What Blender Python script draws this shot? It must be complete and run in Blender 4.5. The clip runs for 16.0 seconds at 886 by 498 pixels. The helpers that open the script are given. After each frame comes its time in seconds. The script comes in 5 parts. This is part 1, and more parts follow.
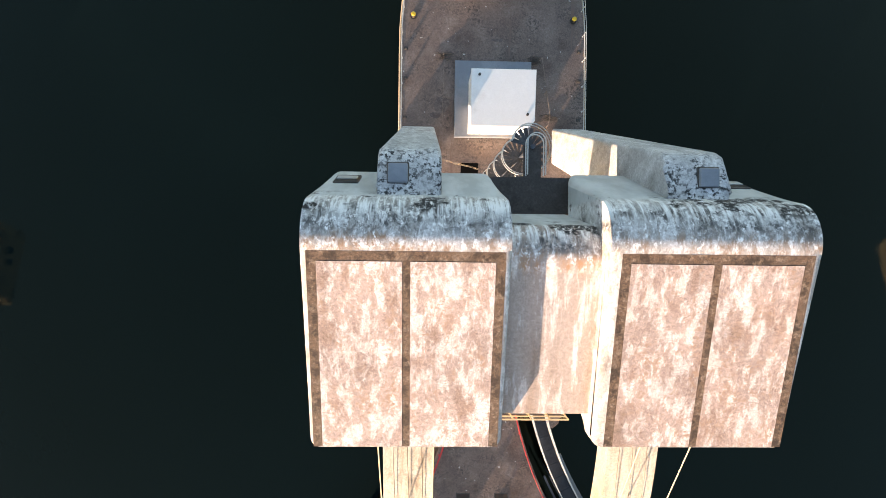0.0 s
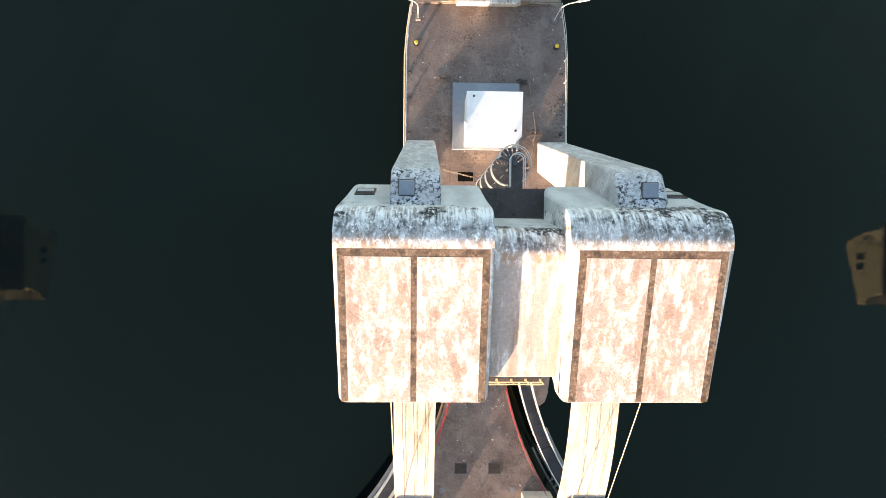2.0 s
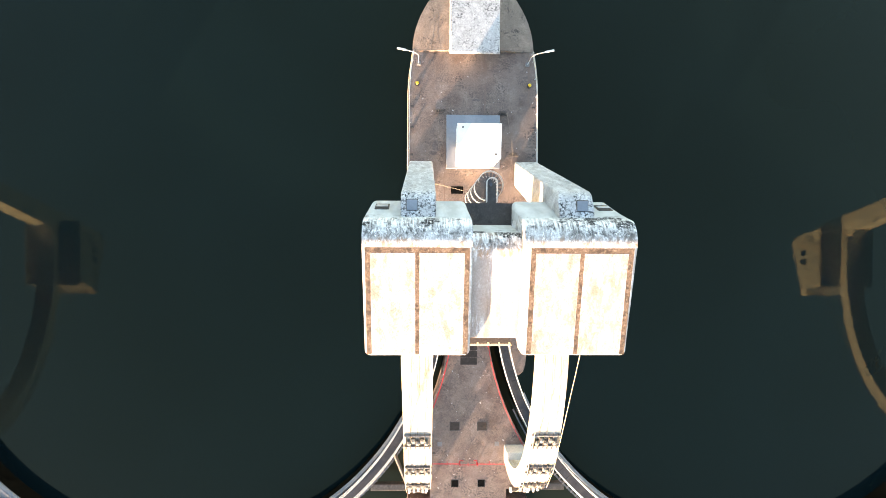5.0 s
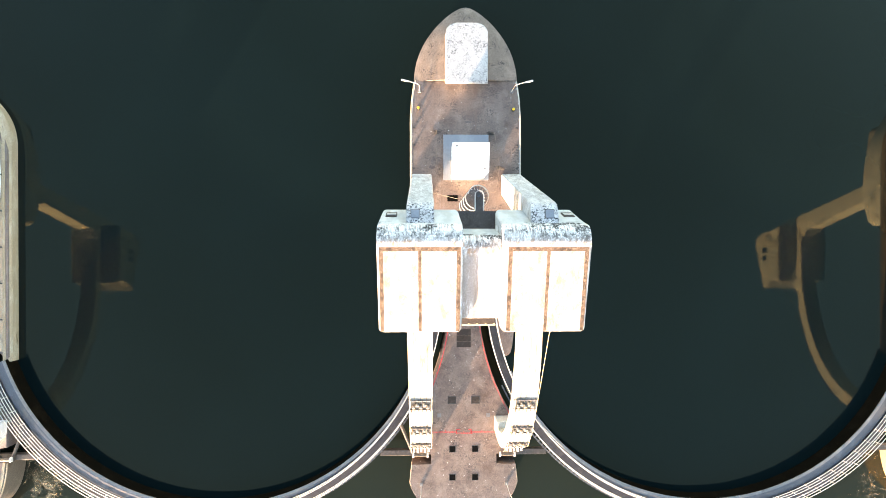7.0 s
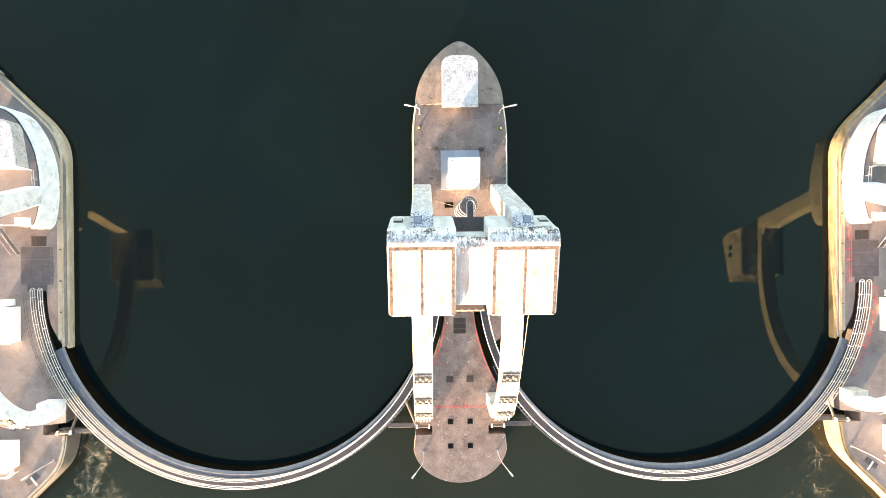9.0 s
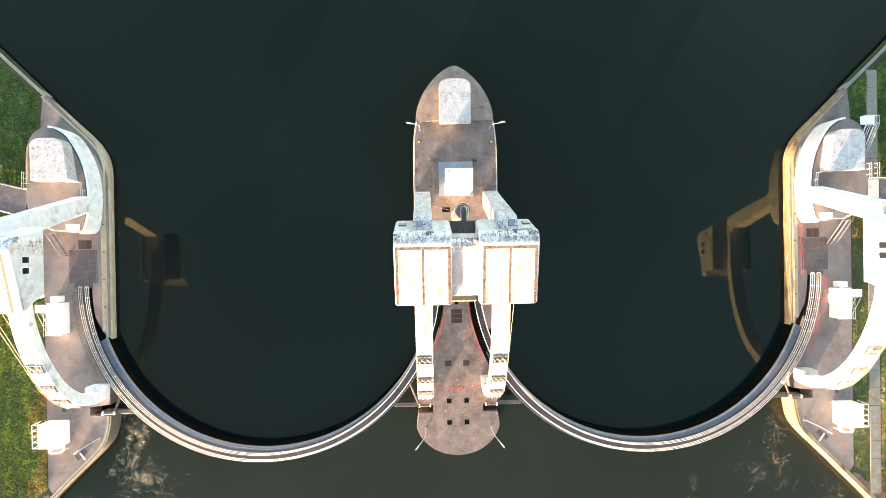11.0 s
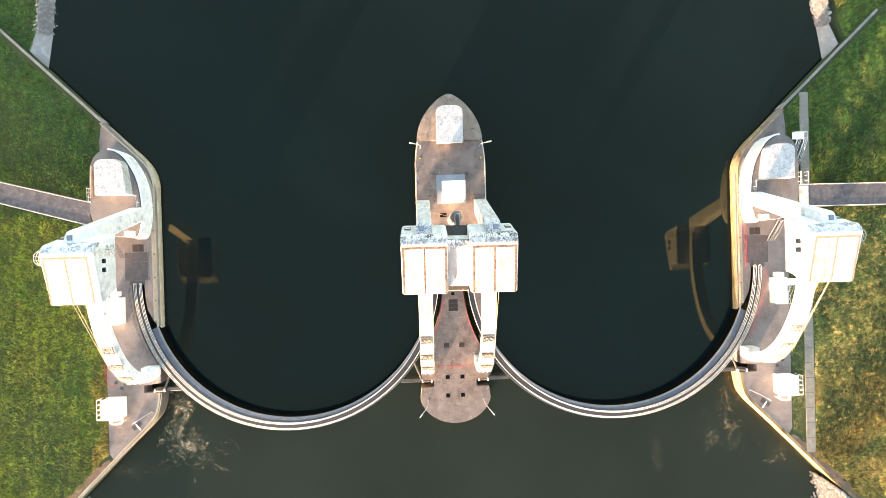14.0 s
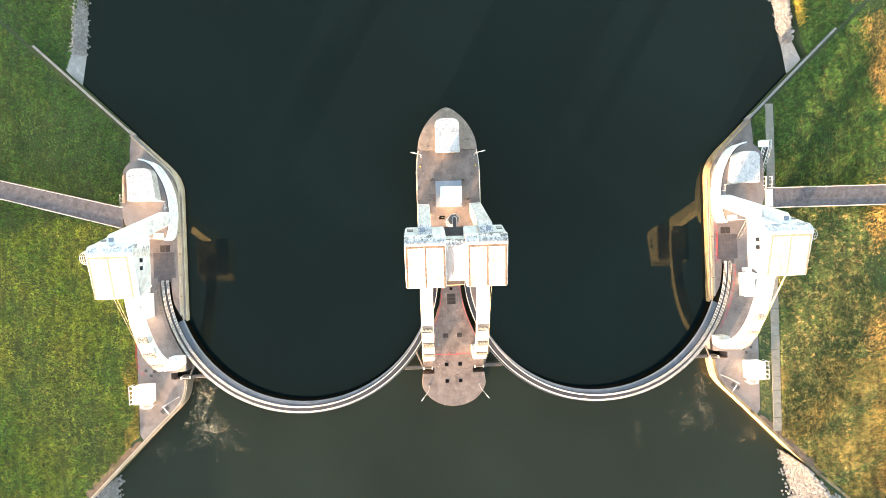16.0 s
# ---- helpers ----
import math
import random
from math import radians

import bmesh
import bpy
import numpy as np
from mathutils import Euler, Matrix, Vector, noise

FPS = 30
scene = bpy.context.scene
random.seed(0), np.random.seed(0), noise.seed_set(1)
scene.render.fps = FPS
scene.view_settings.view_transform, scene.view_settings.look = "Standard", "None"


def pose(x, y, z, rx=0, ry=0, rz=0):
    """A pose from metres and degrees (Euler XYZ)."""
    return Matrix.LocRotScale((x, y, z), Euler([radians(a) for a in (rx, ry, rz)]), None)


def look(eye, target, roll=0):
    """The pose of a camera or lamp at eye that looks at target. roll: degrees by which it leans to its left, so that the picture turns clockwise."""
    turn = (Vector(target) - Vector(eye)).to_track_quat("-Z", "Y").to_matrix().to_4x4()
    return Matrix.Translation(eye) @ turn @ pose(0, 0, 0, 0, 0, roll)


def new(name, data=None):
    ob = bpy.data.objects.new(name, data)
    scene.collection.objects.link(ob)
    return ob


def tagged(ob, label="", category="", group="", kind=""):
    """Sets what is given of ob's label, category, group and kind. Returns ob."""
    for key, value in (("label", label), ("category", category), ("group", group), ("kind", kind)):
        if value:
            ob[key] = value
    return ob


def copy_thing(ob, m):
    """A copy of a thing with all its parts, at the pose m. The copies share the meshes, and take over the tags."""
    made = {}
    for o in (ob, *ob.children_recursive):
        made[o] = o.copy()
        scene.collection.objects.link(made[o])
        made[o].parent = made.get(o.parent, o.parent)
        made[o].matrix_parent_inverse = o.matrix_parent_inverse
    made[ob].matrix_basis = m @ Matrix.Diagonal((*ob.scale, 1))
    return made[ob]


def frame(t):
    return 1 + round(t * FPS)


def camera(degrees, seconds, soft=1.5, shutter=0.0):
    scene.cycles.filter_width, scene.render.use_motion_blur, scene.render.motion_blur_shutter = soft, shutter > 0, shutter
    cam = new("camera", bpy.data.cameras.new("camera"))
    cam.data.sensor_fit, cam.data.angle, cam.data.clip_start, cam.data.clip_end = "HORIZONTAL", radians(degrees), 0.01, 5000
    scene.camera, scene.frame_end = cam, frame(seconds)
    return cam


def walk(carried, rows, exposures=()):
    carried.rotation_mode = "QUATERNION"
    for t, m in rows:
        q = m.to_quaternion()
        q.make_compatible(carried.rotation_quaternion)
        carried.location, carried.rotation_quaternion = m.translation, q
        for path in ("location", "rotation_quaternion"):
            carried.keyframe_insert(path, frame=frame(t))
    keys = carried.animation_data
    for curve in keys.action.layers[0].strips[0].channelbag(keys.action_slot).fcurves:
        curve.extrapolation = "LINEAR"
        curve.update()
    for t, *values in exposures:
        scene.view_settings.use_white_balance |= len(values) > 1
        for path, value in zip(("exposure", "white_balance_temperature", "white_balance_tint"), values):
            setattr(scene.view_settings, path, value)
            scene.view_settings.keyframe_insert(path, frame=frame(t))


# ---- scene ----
cam = camera(74.0, 16.0, 0.6)
# seconds, x, y, z, and the Euler angles of the camera
PATH = [
    (0.0, -4.649, 0.130, 47.214, -0.134, -1.721, 0.671),
    (0.5, -4.668, 0.121, 48.331, -0.161, -1.711, 0.651),
    (1.0, -4.707, 0.125, 49.881, -0.200, -1.685, 0.577),
    (1.5, -4.726, 0.101, 51.395, -0.237, -1.675, 0.546),
    (2.0, -4.764, 0.112, 53.273, -0.256, -1.674, 0.522),
    (2.5, -4.791, 0.119, 55.079, -0.272, -1.689, 0.482),
    (3.0, -4.791, 0.125, 57.090, -0.281, -1.709, 0.436),
    (3.5, -4.786, 0.128, 58.992, -0.277, -1.703, 0.412),
    (4.0, -4.781, 0.117, 61.060, -0.285, -1.722, 0.401),
    (6.5, -4.775, 0.058, 72.905, -0.265, -1.691, 0.029),
    (7.0, -4.804, 0.083, 76.017, -0.286, -1.680, -0.057),
    (7.5, -4.831, 0.064, 78.764, -0.269, -1.672, -0.168),
    (8.0, -4.860, 0.074, 81.821, -0.262, -1.696, -0.242),
    (8.5, -4.888, 0.096, 84.707, -0.264, -1.691, -0.341),
    (9.0, -4.905, 0.103, 87.710, -0.291, -1.702, -0.467),
    (11.5, -4.949, 0.154, 101.933, -0.325, -1.683, -1.095),
    (12.0, -5.015, 0.143, 104.910, -0.309, -1.703, -1.227),
    (12.5, -5.055, 0.191, 107.769, -0.331, -1.723, -1.338),
    (13.0, -5.103, 0.210, 110.775, -0.332, -1.745, -1.430),
    (13.5, -5.135, 0.230, 113.536, -0.349, -1.733, -1.517),
    (14.0, -5.176, 0.266, 116.555, -0.377, -1.751, -1.603),
    (14.5, -5.227, 0.256, 119.371, -0.373, -1.772, -1.704),
    (15.0, -5.264, 0.285, 122.373, -0.396, -1.752, -1.769),
    (15.5, -5.320, 0.320, 125.204, -0.429, -1.774, -1.829),
    (16.0, -5.381, 0.337, 128.201, -0.451, -1.796, -1.889),
]
EXPOSURES = [(0.0, 2.45, 5950, 16), (2.0, 2.9, 6080, 16), (4.0, 3.3, 6220, 16), (6.5, 3.8, 6350, 16), (9.0, 3.78, 6430, 17), (12.0, 3.58, 6500, 17), (16.0, 3.92, 6620, 16)]
walk(cam, [(t, pose(x, y, z, rx, ry, rz)) for t, x, y, z, rx, ry, rz in PATH], EXPOSURES)

# ---------------------------------------------------------------- light
SUN_AZIMUTH = Vector((-0.50, -0.866))          # towards the sun, in plan
SUN_ELEVATION = 3.0
world = bpy.data.worlds.new("sky")
scene.world = world
world.use_nodes = True
wn = world.node_tree
sky = wn.nodes.new("ShaderNodeTexSky")
sky.sky_type = "NISHITA"
sky.sun_disc = False
sky.sun_elevation = radians(SUN_ELEVATION)
sky.sun_rotation = math.atan2(SUN_AZIMUTH.x, SUN_AZIMUTH.y)
bg = wn.nodes["Background"]
bg.inputs[1].default_value = 0.15
wn.links.new(sky.outputs[0], bg.inputs[0])
sun_data = bpy.data.lights.new("sun", "SUN")
sun_data.energy = 3.3
sun_data.angle = radians(0.5)
sun_data.color = (1.0, 0.695, 0.43)
sun = new("sun", sun_data)
flat = math.cos(radians(SUN_ELEVATION))
towards = Vector((SUN_AZIMUTH.normalized().x * flat, SUN_AZIMUTH.normalized().y * flat, math.sin(radians(SUN_ELEVATION))))
sun.matrix_world = look(towards * 300, (0, 0, 0))


# ---------------------------------------------------------------- materials
def material(name, colour, rough=0.7, metal=0.0):
    m = bpy.data.materials.new(name)
    m.use_nodes = True
    b = m.node_tree.nodes["Principled BSDF"]
    b.inputs["Base Color"].default_value = (*colour, 1)
    b.inputs["Roughness"].default_value = rough
    b.inputs["Metallic"].default_value = metal
    return m


def node(m, kind, **values):
    n = m.node_tree.nodes.new(kind)
    for k, v in values.items():
        n.inputs[k].default_value = v
    return n


def link(m, a, b):
    m.node_tree.links.new(a, b)


def coords(m, stretch=(1, 1, 1)):
    c = m.node_tree.nodes.new("ShaderNodeNewGeometry")
    p = m.node_tree.nodes.new("ShaderNodeMapping")
    p.inputs["Scale"].default_value = stretch
    link(m, c.outputs["Position"], p.inputs["Vector"])
    return p.outputs[0]


def noise_mask(m, vector, scale, low, high, detail=6.0, rough=0.6):
    n = node(m, "ShaderNodeTexNoise", Scale=scale, Detail=detail, Roughness=rough)
    link(m, vector, n.inputs["Vector"])
    r = m.node_tree.nodes.new("ShaderNodeMapRange")
    r.inputs[1].default_value, r.inputs[2].default_value = low, high
    link(m, n.outputs[0], r.inputs[0])
    return r.outputs[0]


def blend(m, mask, a, b):
    x = m.node_tree.nodes.new("ShaderNodeMix")
    x.data_type = "RGBA"
    if isinstance(mask, float):
        x.inputs[0].default_value = mask
    else:
        link(m, mask, x.inputs[0])
    for value, socket in ((a, x.inputs[6]), (b, x.inputs[7])):
        if isinstance(value, tuple):
            socket.default_value = (*value, 1)
        else:
            link(m, value, socket)
    return x.outputs[2]


def relief(m, vector, scale, strength, distance=0.02, detail=8.0):
    n = node(m, "ShaderNodeTexNoise", Scale=scale, Detail=detail, Roughness=0.65)
    link(m, vector, n.inputs["Vector"])
    b = node(m, "ShaderNodeBump", Strength=strength, Distance=distance)
    link(m, n.outputs[0], b.inputs["Height"])
    link(m, b.outputs[0], m.node_tree.nodes["Principled BSDF"].inputs["Normal"])


def times(m, a, b):
    n = m.node_tree.nodes.new("ShaderNodeMath")
    n.operation = "MULTIPLY"
    link(m, a, n.inputs[0])
    link(m, b, n.inputs[1])
    return n.outputs[0]


def tinted(m, c, mask, low, high):
    """c multiplied by a grey that runs from low to high with the mask."""
    x = m.node_tree.nodes.new("ShaderNodeMix")
    x.data_type, x.blend_type = "RGBA", "MULTIPLY"
    x.inputs[0].default_value = 1.0
    link(m, c, x.inputs[6])
    link(m, blend(m, mask, (low, low, low), (high, high, high)), x.inputs[7])
    return x.outputs[2]


def weathered(name, main, pale, dark, pale_range=(0.5, 0.62), dark_range=(0.6, 0.68), scale=0.8, stretch=(1, 1, 1),
              lichen=None, lichen_range=(0.6, 0.64), rough=0.85, grain=0.35, band=None, fine=0.25, bump=0.35, on_top=False, specks=False, growth=(0.026, 0.028, 0.03), broad=0.0, shade_tone=((0.50, 0.53, 0.54), (0.66, 0.69, 0.71))):
    """Mineral or painted surface: a main colour with paler and darker patches, speckle at two sizes and, if given, dark growth."""
    m = material(name, main, rough)
    v = coords(m, stretch)
    c = blend(m, noise_mask(m, v, scale, *pale_range, detail=9.0, rough=0.68), main, pale)
    c = blend(m, noise_mask(m, v, scale * 0.45, *dark_range, detail=9.0, rough=0.66), c, dark)
    c = tinted(m, c, noise_mask(m, coords(m), 9.0, 0.35, 0.75, detail=4.0), 1 - grain, 1.0)
    c = tinted(m, c, noise_mask(m, coords(m), 34.0, 0.3, 0.7, detail=3.0), 1 - fine, 1 + fine * 0.5)
    if broad:
        c = tinted(m, c, noise_mask(m, coords(m, (1, 0.45, 1)), 0.55, 0.36, 0.64, detail=3.0), 1 - broad, 1 + broad)
    geo = m.node_tree.nodes.new("ShaderNodeNewGeometry")
    place = m.node_tree.nodes.new("ShaderNodeSeparateXYZ")
    link(m, geo.outputs["Position"], place.inputs[0])
    facing = m.node_tree.nodes.new("ShaderNodeSeparateXYZ")
    link(m, geo.outputs["Normal"], facing.inputs[0])

    def ramp(value, lo, hi):
        r = m.node_tree.nodes.new("ShaderNodeMapRange")
        r.inputs[1].default_value, r.inputs[2].default_value = lo, hi
        link(m, value, r.inputs[0])
        return r.outputs[0]
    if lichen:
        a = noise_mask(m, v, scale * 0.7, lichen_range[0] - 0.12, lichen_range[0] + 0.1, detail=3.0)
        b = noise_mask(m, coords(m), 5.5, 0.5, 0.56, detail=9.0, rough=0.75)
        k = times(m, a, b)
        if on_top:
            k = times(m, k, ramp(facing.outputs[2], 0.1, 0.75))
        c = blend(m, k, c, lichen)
    if specks:
        c = blend(m, noise_mask(m, coords(m), 3.2, 0.715, 0.74, detail=2.0), c, (0.62, 0.60, 0.58))
        c = blend(m, noise_mask(m, coords(m, (1, 0.06, 1)), 1.3, 0.66, 0.70, detail=4.0), c, dark)
    if band:
        # the shoulder, by distance along y: sunlit brown, frost-white fuzz, a mottled grey belt, pale run-off, black
        # crusts, then the smooth north wall in its shade tone
        y = place.outputs[1]
        b0, b1, b2, b3 = band
        # brown blotches at the ridge stand in for the sun on the rounding
        sunlit_brown = noise_mask(m, coords(m, (1, 0.5, 0.5)), 2.6, 0.46, 0.62, detail=8.0, rough=0.7)
        c = blend(m, times(m, times(m, ramp(y, b0 - 0.9, b0 - 0.5), ramp(y, b1, b0)), sunlit_brown), c, tuple(v * k for v, k in zip(dark, (1.0, 0.8, 0.62))))
        frost = noise_mask(m, coords(m, (1, 0.6, 0.6)), 4.2, 0.52, 0.60, detail=10.0, rough=0.76)
        c = blend(m, times(m, ramp(y, b0 - 0.8, b0 - 0.3), frost), c, (0.90, 0.90, 0.90))
        belt = times(m, ramp(y, b0 - 0.1, b1), ramp(y, b3, b2 - 0.1))
        zone = noise_mask(m, coords(m, (0.7, 0.7, 0.7)), 0.9, 0.36, 0.54, detail=4.0)
        mottle = noise_mask(m, coords(m, (1, 0.7, 0.7)), 5.0, 0.46, 0.54, detail=10.0, rough=0.78)
        c = blend(m, times(m, belt, times(m, zone, mottle)), c, tuple(0.5 * g + 0.06 for g in growth))
        run = noise_mask(m, coords(m, (1, 0.08, 0.08)), 6.0, 0.45, 0.58, detail=8.0, rough=0.7)
        c = blend(m, times(m, times(m, ramp(y, b1, b2), ramp(y, b3 + 0.2, b3)), run), c, (0.88, 0.90, 0.92))
        # the north wall's bluish shade is put into its colour here
        smooth_wall = noise_mask(m, coords(m, (1, 0.3, 0.3)), 1.2, 0.4, 0.65, detail=6.0)
        c = blend(m, ramp(y, b3 - 0.05, b3 + 0.12), c, blend(m, smooth_wall, shade_tone[0], shade_tone[1]))
        crust = times(m, noise_mask(m, coords(m), 0.75, 0.51, 0.57, detail=4.0), noise_mask(m, coords(m), 5.0, 0.43, 0.49, detail=9.0, rough=0.78))
        c = blend(m, times(m, times(m, ramp(y, b2 - 0.35, b2 - 0.1), ramp(y, b3 + 0.3, b3 + 0.1)), crust), c, growth)
    link(m, c, m.node_tree.nodes["Principled BSDF"].inputs["Base Color"])
    if bump:
        relief(m, coords(m), 6.0, bump, 0.03)
    return m


CONCRETE = weathered("weathered concrete", (0.55, 0.535, 0.52), (0.85, 0.85, 0.86), (0.30, 0.265, 0.235), scale=2.2, pale_range=(0.47, 0.57), dark_range=(0.54, 0.68),
                     stretch=(1, 0.45, 0.4), grain=0.35, band=(0.5, 0.95, 1.55, 1.95), fine=0.35)
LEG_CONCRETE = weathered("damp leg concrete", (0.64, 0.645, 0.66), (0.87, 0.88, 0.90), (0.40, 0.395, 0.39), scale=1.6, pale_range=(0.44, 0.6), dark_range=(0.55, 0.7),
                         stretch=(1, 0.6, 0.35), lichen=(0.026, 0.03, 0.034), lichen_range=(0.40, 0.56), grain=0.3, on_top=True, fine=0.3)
LINK_CONCRETE = weathered("stained link concrete", (0.52, 0.455, 0.415), (0.88, 0.87, 0.87), (0.40, 0.32, 0.26), scale=2.0, stretch=(1.2, 0.22, 0.3), pale_range=(0.51, 0.63),
                          dark_range=(0.5, 0.66), grain=0.3, band=(-0.05, 0.25, 0.7, 1.0), fine=0.35)
PALE_CONCRETE = weathered("pale concrete", (0.68, 0.65, 0.59), (0.78, 0.76, 0.72), (0.52, 0.46, 0.37), scale=0.9, stretch=(1, 1, 0.4))
WHITEWASH = weathered("whitened concrete", (0.70, 0.735, 0.79), (0.88, 0.90, 0.94), (0.47, 0.50, 0.54), scale=1.6, stretch=(1, 0.45, 0.4), pale_range=(0.42, 0.6),
                      dark_range=(0.56, 0.72), grain=0.22, band=(0.5, 0.95, 1.55, 1.95), fine=0.22, growth=(0.20, 0.23, 0.27), shade_tone=((0.66, 0.70, 0.76), (0.84, 0.87, 0.92)))
# base colour raised to near white to lift the bank walls in shade
NEAR_WHITE = weathered("near-white concrete", (0.76, 0.785, 0.83), (0.92, 0.935, 0.96), (0.44, 0.47, 0.52), scale=1.5, stretch=(1, 0.6, 0.6), pale_range=(0.42, 0.6),
                 dark_range=(0.53, 0.66), grain=0.12, fine=0.14)
FRONT_CONCRETE = weathered("creamy leg concrete", (0.56, 0.50, 0.40), (0.74, 0.69, 0.60), (0.34, 0.28, 0.20), scale=2.2, stretch=(1, 0.25, 0.25), pale_range=(0.40, 0.6),
                           dark_range=(0.56, 0.68), fine=0.4)
BLOCK_CONCRETE = weathered("lichened concrete", (0.62, 0.615, 0.605), (0.78, 0.775, 0.77), (0.42, 0.41, 0.40), scale=1.8, fine=0.35,
                           lichen=(0.13, 0.13, 0.13), lichen_range=(0.54, 0.64))
DECK = weathered("stained deck concrete", (0.250, 0.192, 0.165), (0.325, 0.265, 0.235), (0.165, 0.12, 0.10), scale=0.8, fine=0.4,
                 pale_range=(0.48, 0.7), dark_range=(0.5, 0.68), lichen=(0.06, 0.052, 0.045), lichen_range=(0.58, 0.64), specks=True, broad=0.12)
SIDE_DECK = weathered("pale deck concrete", (0.255, 0.212, 0.192), (0.32, 0.275, 0.25), (0.165, 0.132, 0.115), scale=0.5, fine=0.35,
                      pale_range=(0.45, 0.7), dark_range=(0.5, 0.7))
NOSE = weathered("sandy concrete", (0.285, 0.222, 0.180), (0.36, 0.285, 0.23), (0.16, 0.125, 0.10), scale=0.9, fine=0.4, lichen=(0.045, 0.038, 0.032), lichen_range=(0.58, 0.66))
# east-bank copy of the coping: low sun's gold put into the colour, plus stains
SUNLIT_WALL = weathered("sunlit gold wall concrete with stains", (0.36, 0.255, 0.125), (0.46, 0.36, 0.21), (0.15, 0.095, 0.04), scale=1.0, stretch=(1, 0.3, 0.6), dark_range=(0.5, 0.62))
COPING = weathered("coping stone", (0.45, 0.375, 0.265), (0.56, 0.49, 0.37), (0.24, 0.185, 0.11), scale=0.9, stretch=(1, 0.3, 1))
PANEL = weathered("roof coating", (0.55, 0.455, 0.42), (0.85, 0.815, 0.82), (0.42, 0.32, 0.275), pale_range=(0.48, 0.555),
                  dark_range=(0.52, 0.62), scale=2.3, stretch=(1.0, 0.4, 0.6), fine=0.6, grain=0.42, lichen=(0.31, 0.22, 0.16), lichen_range=(0.56, 0.62), broad=0.16)
STRIP = weathered("roof felt", (0.185, 0.125, 0.085), (0.32, 0.25, 0.19), (0.07, 0.048, 0.034), scale=3.5, grain=0.55, fine=0.6, pale_range=(0.5, 0.62), dark_range=(0.5, 0.6))
FADED_STRIP = weathered("faded roof felt", (0.25, 0.19, 0.145), (0.34, 0.28, 0.23), (0.16, 0.12, 0.09), scale=3.5, grain=0.4, fine=0.4)
WHITE = weathered("white paint", (0.91, 0.91, 0.90), (0.94, 0.94, 0.93), (0.84, 0.83, 0.81), scale=0.7, grain=0.05, rough=0.5, fine=0.04, bump=0.0)
RAIL = material("galvanised rail", (0.55, 0.55, 0.535), 0.5, 0.0)
STEEL = weathered("grey painted steel", (0.075, 0.092, 0.122), (0.10, 0.118, 0.15), (0.05, 0.06, 0.076), scale=0.8, rough=0.5, grain=0.15)
GATE_STEEL = weathered("blue-grey gate paint", (0.095, 0.115, 0.145), (0.12, 0.145, 0.18), (0.06, 0.073, 0.092), scale=0.8, rough=0.42, grain=0.2, bump=0.1)
GATE_STEEL.node_tree.nodes["Principled BSDF"].inputs["Metallic"].default_value = 0.4
SKIN = weathered("near-black gate skin", (0.007, 0.0062, 0.0046), (0.012, 0.010, 0.007), (0.004, 0.0037, 0.003), scale=0.6, rough=0.85)
SKIN.node_tree.nodes["Principled BSDF"].inputs["Specular IOR Level"].default_value = 0.0
FLANGE = weathered("pale steel flange", (0.19, 0.195, 0.205), (0.25, 0.255, 0.265), (0.12, 0.12, 0.122), scale=0.8, rough=0.6, grain=0.2)
PLATE = weathered("walkway plate", (0.044, 0.046, 0.055), (0.062, 0.064, 0.074), (0.03, 0.031, 0.036), scale=0.8, rough=0.7, grain=0.3)
GRATING = weathered("steel grating", (0.075, 0.066, 0.062), (0.10, 0.09, 0.085), (0.045, 0.04, 0.037), scale=2.0, rough=0.7)
TREAD_STEEL = weathered("worn stair steel", (0.085, 0.085, 0.09), (0.13, 0.13, 0.135), (0.05, 0.05, 0.052), scale=2.0, rough=0.6)
SHEET = weathered("grey roof sheet", (0.22, 0.245, 0.285), (0.265, 0.29, 0.33), (0.18, 0.205, 0.24), scale=0.5, rough=0.5, grain=0.1, fine=0.08, bump=0.05)
RED = material("red paint", (0.42, 0.03, 0.035), 0.5)
YELLOW = material("yellow paint", (0.75, 0.52, 0.03), 0.5)
BLACK = material("dark opening", (0.006, 0.006, 0.006), 1.0)
BLACK.node_tree.nodes["Principled BSDF"].inputs["Specular IOR Level"].default_value = 0.05
DARK_STEEL = weathered("dark greasy steel", (0.06, 0.055, 0.05), (0.11, 0.10, 0.09), (0.03, 0.028, 0.025), scale=2.0, rough=0.5)
SHEAVE_STEEL = weathered("worn sheave steel", (0.40, 0.36, 0.30), (0.54, 0.50, 0.44), (0.16, 0.135, 0.105), scale=3.0, rough=0.5)
COVER_PLATE = weathered("brown cover plate", (0.10, 0.083, 0.08), (0.135, 0.113, 0.108), (0.07, 0.058, 0.056), scale=0.9, rough=0.7)
OIL = weathered("dried oil", (0.13, 0.105, 0.095), (0.20, 0.165, 0.15), (0.07, 0.055, 0.05), scale=3.0, pale_range=(0.45, 0.55), rough=0.7)
HATCH = weathered("rusty hatch plate", (0.045, 0.034, 0.028), (0.065, 0.05, 0.04), (0.025, 0.019, 0.016), scale=2.0)
GLASS = material("window glass", (0.02, 0.025, 0.03), 0.08)
LAMP_WHITE = material("lamp enamel", (0.55, 0.55, 0.54), 0.4)
LOUVRE = weathered("louvre metal", (0.30, 0.30, 0.31), (0.38, 0.38, 0.39), (0.2, 0.2, 0.205), scale=2.0)
ROPE = material("greased rope and sunlit rail", (0.55, 0.47, 0.30), 0.5)
CABLE = material("steel cable", (0.10, 0.09, 0.08), 0.5, 0.6)
ROCK = weathered("rubble stone", (0.29, 0.275, 0.26), (0.47, 0.45, 0.43), (0.12, 0.11, 0.10), scale=1.5)
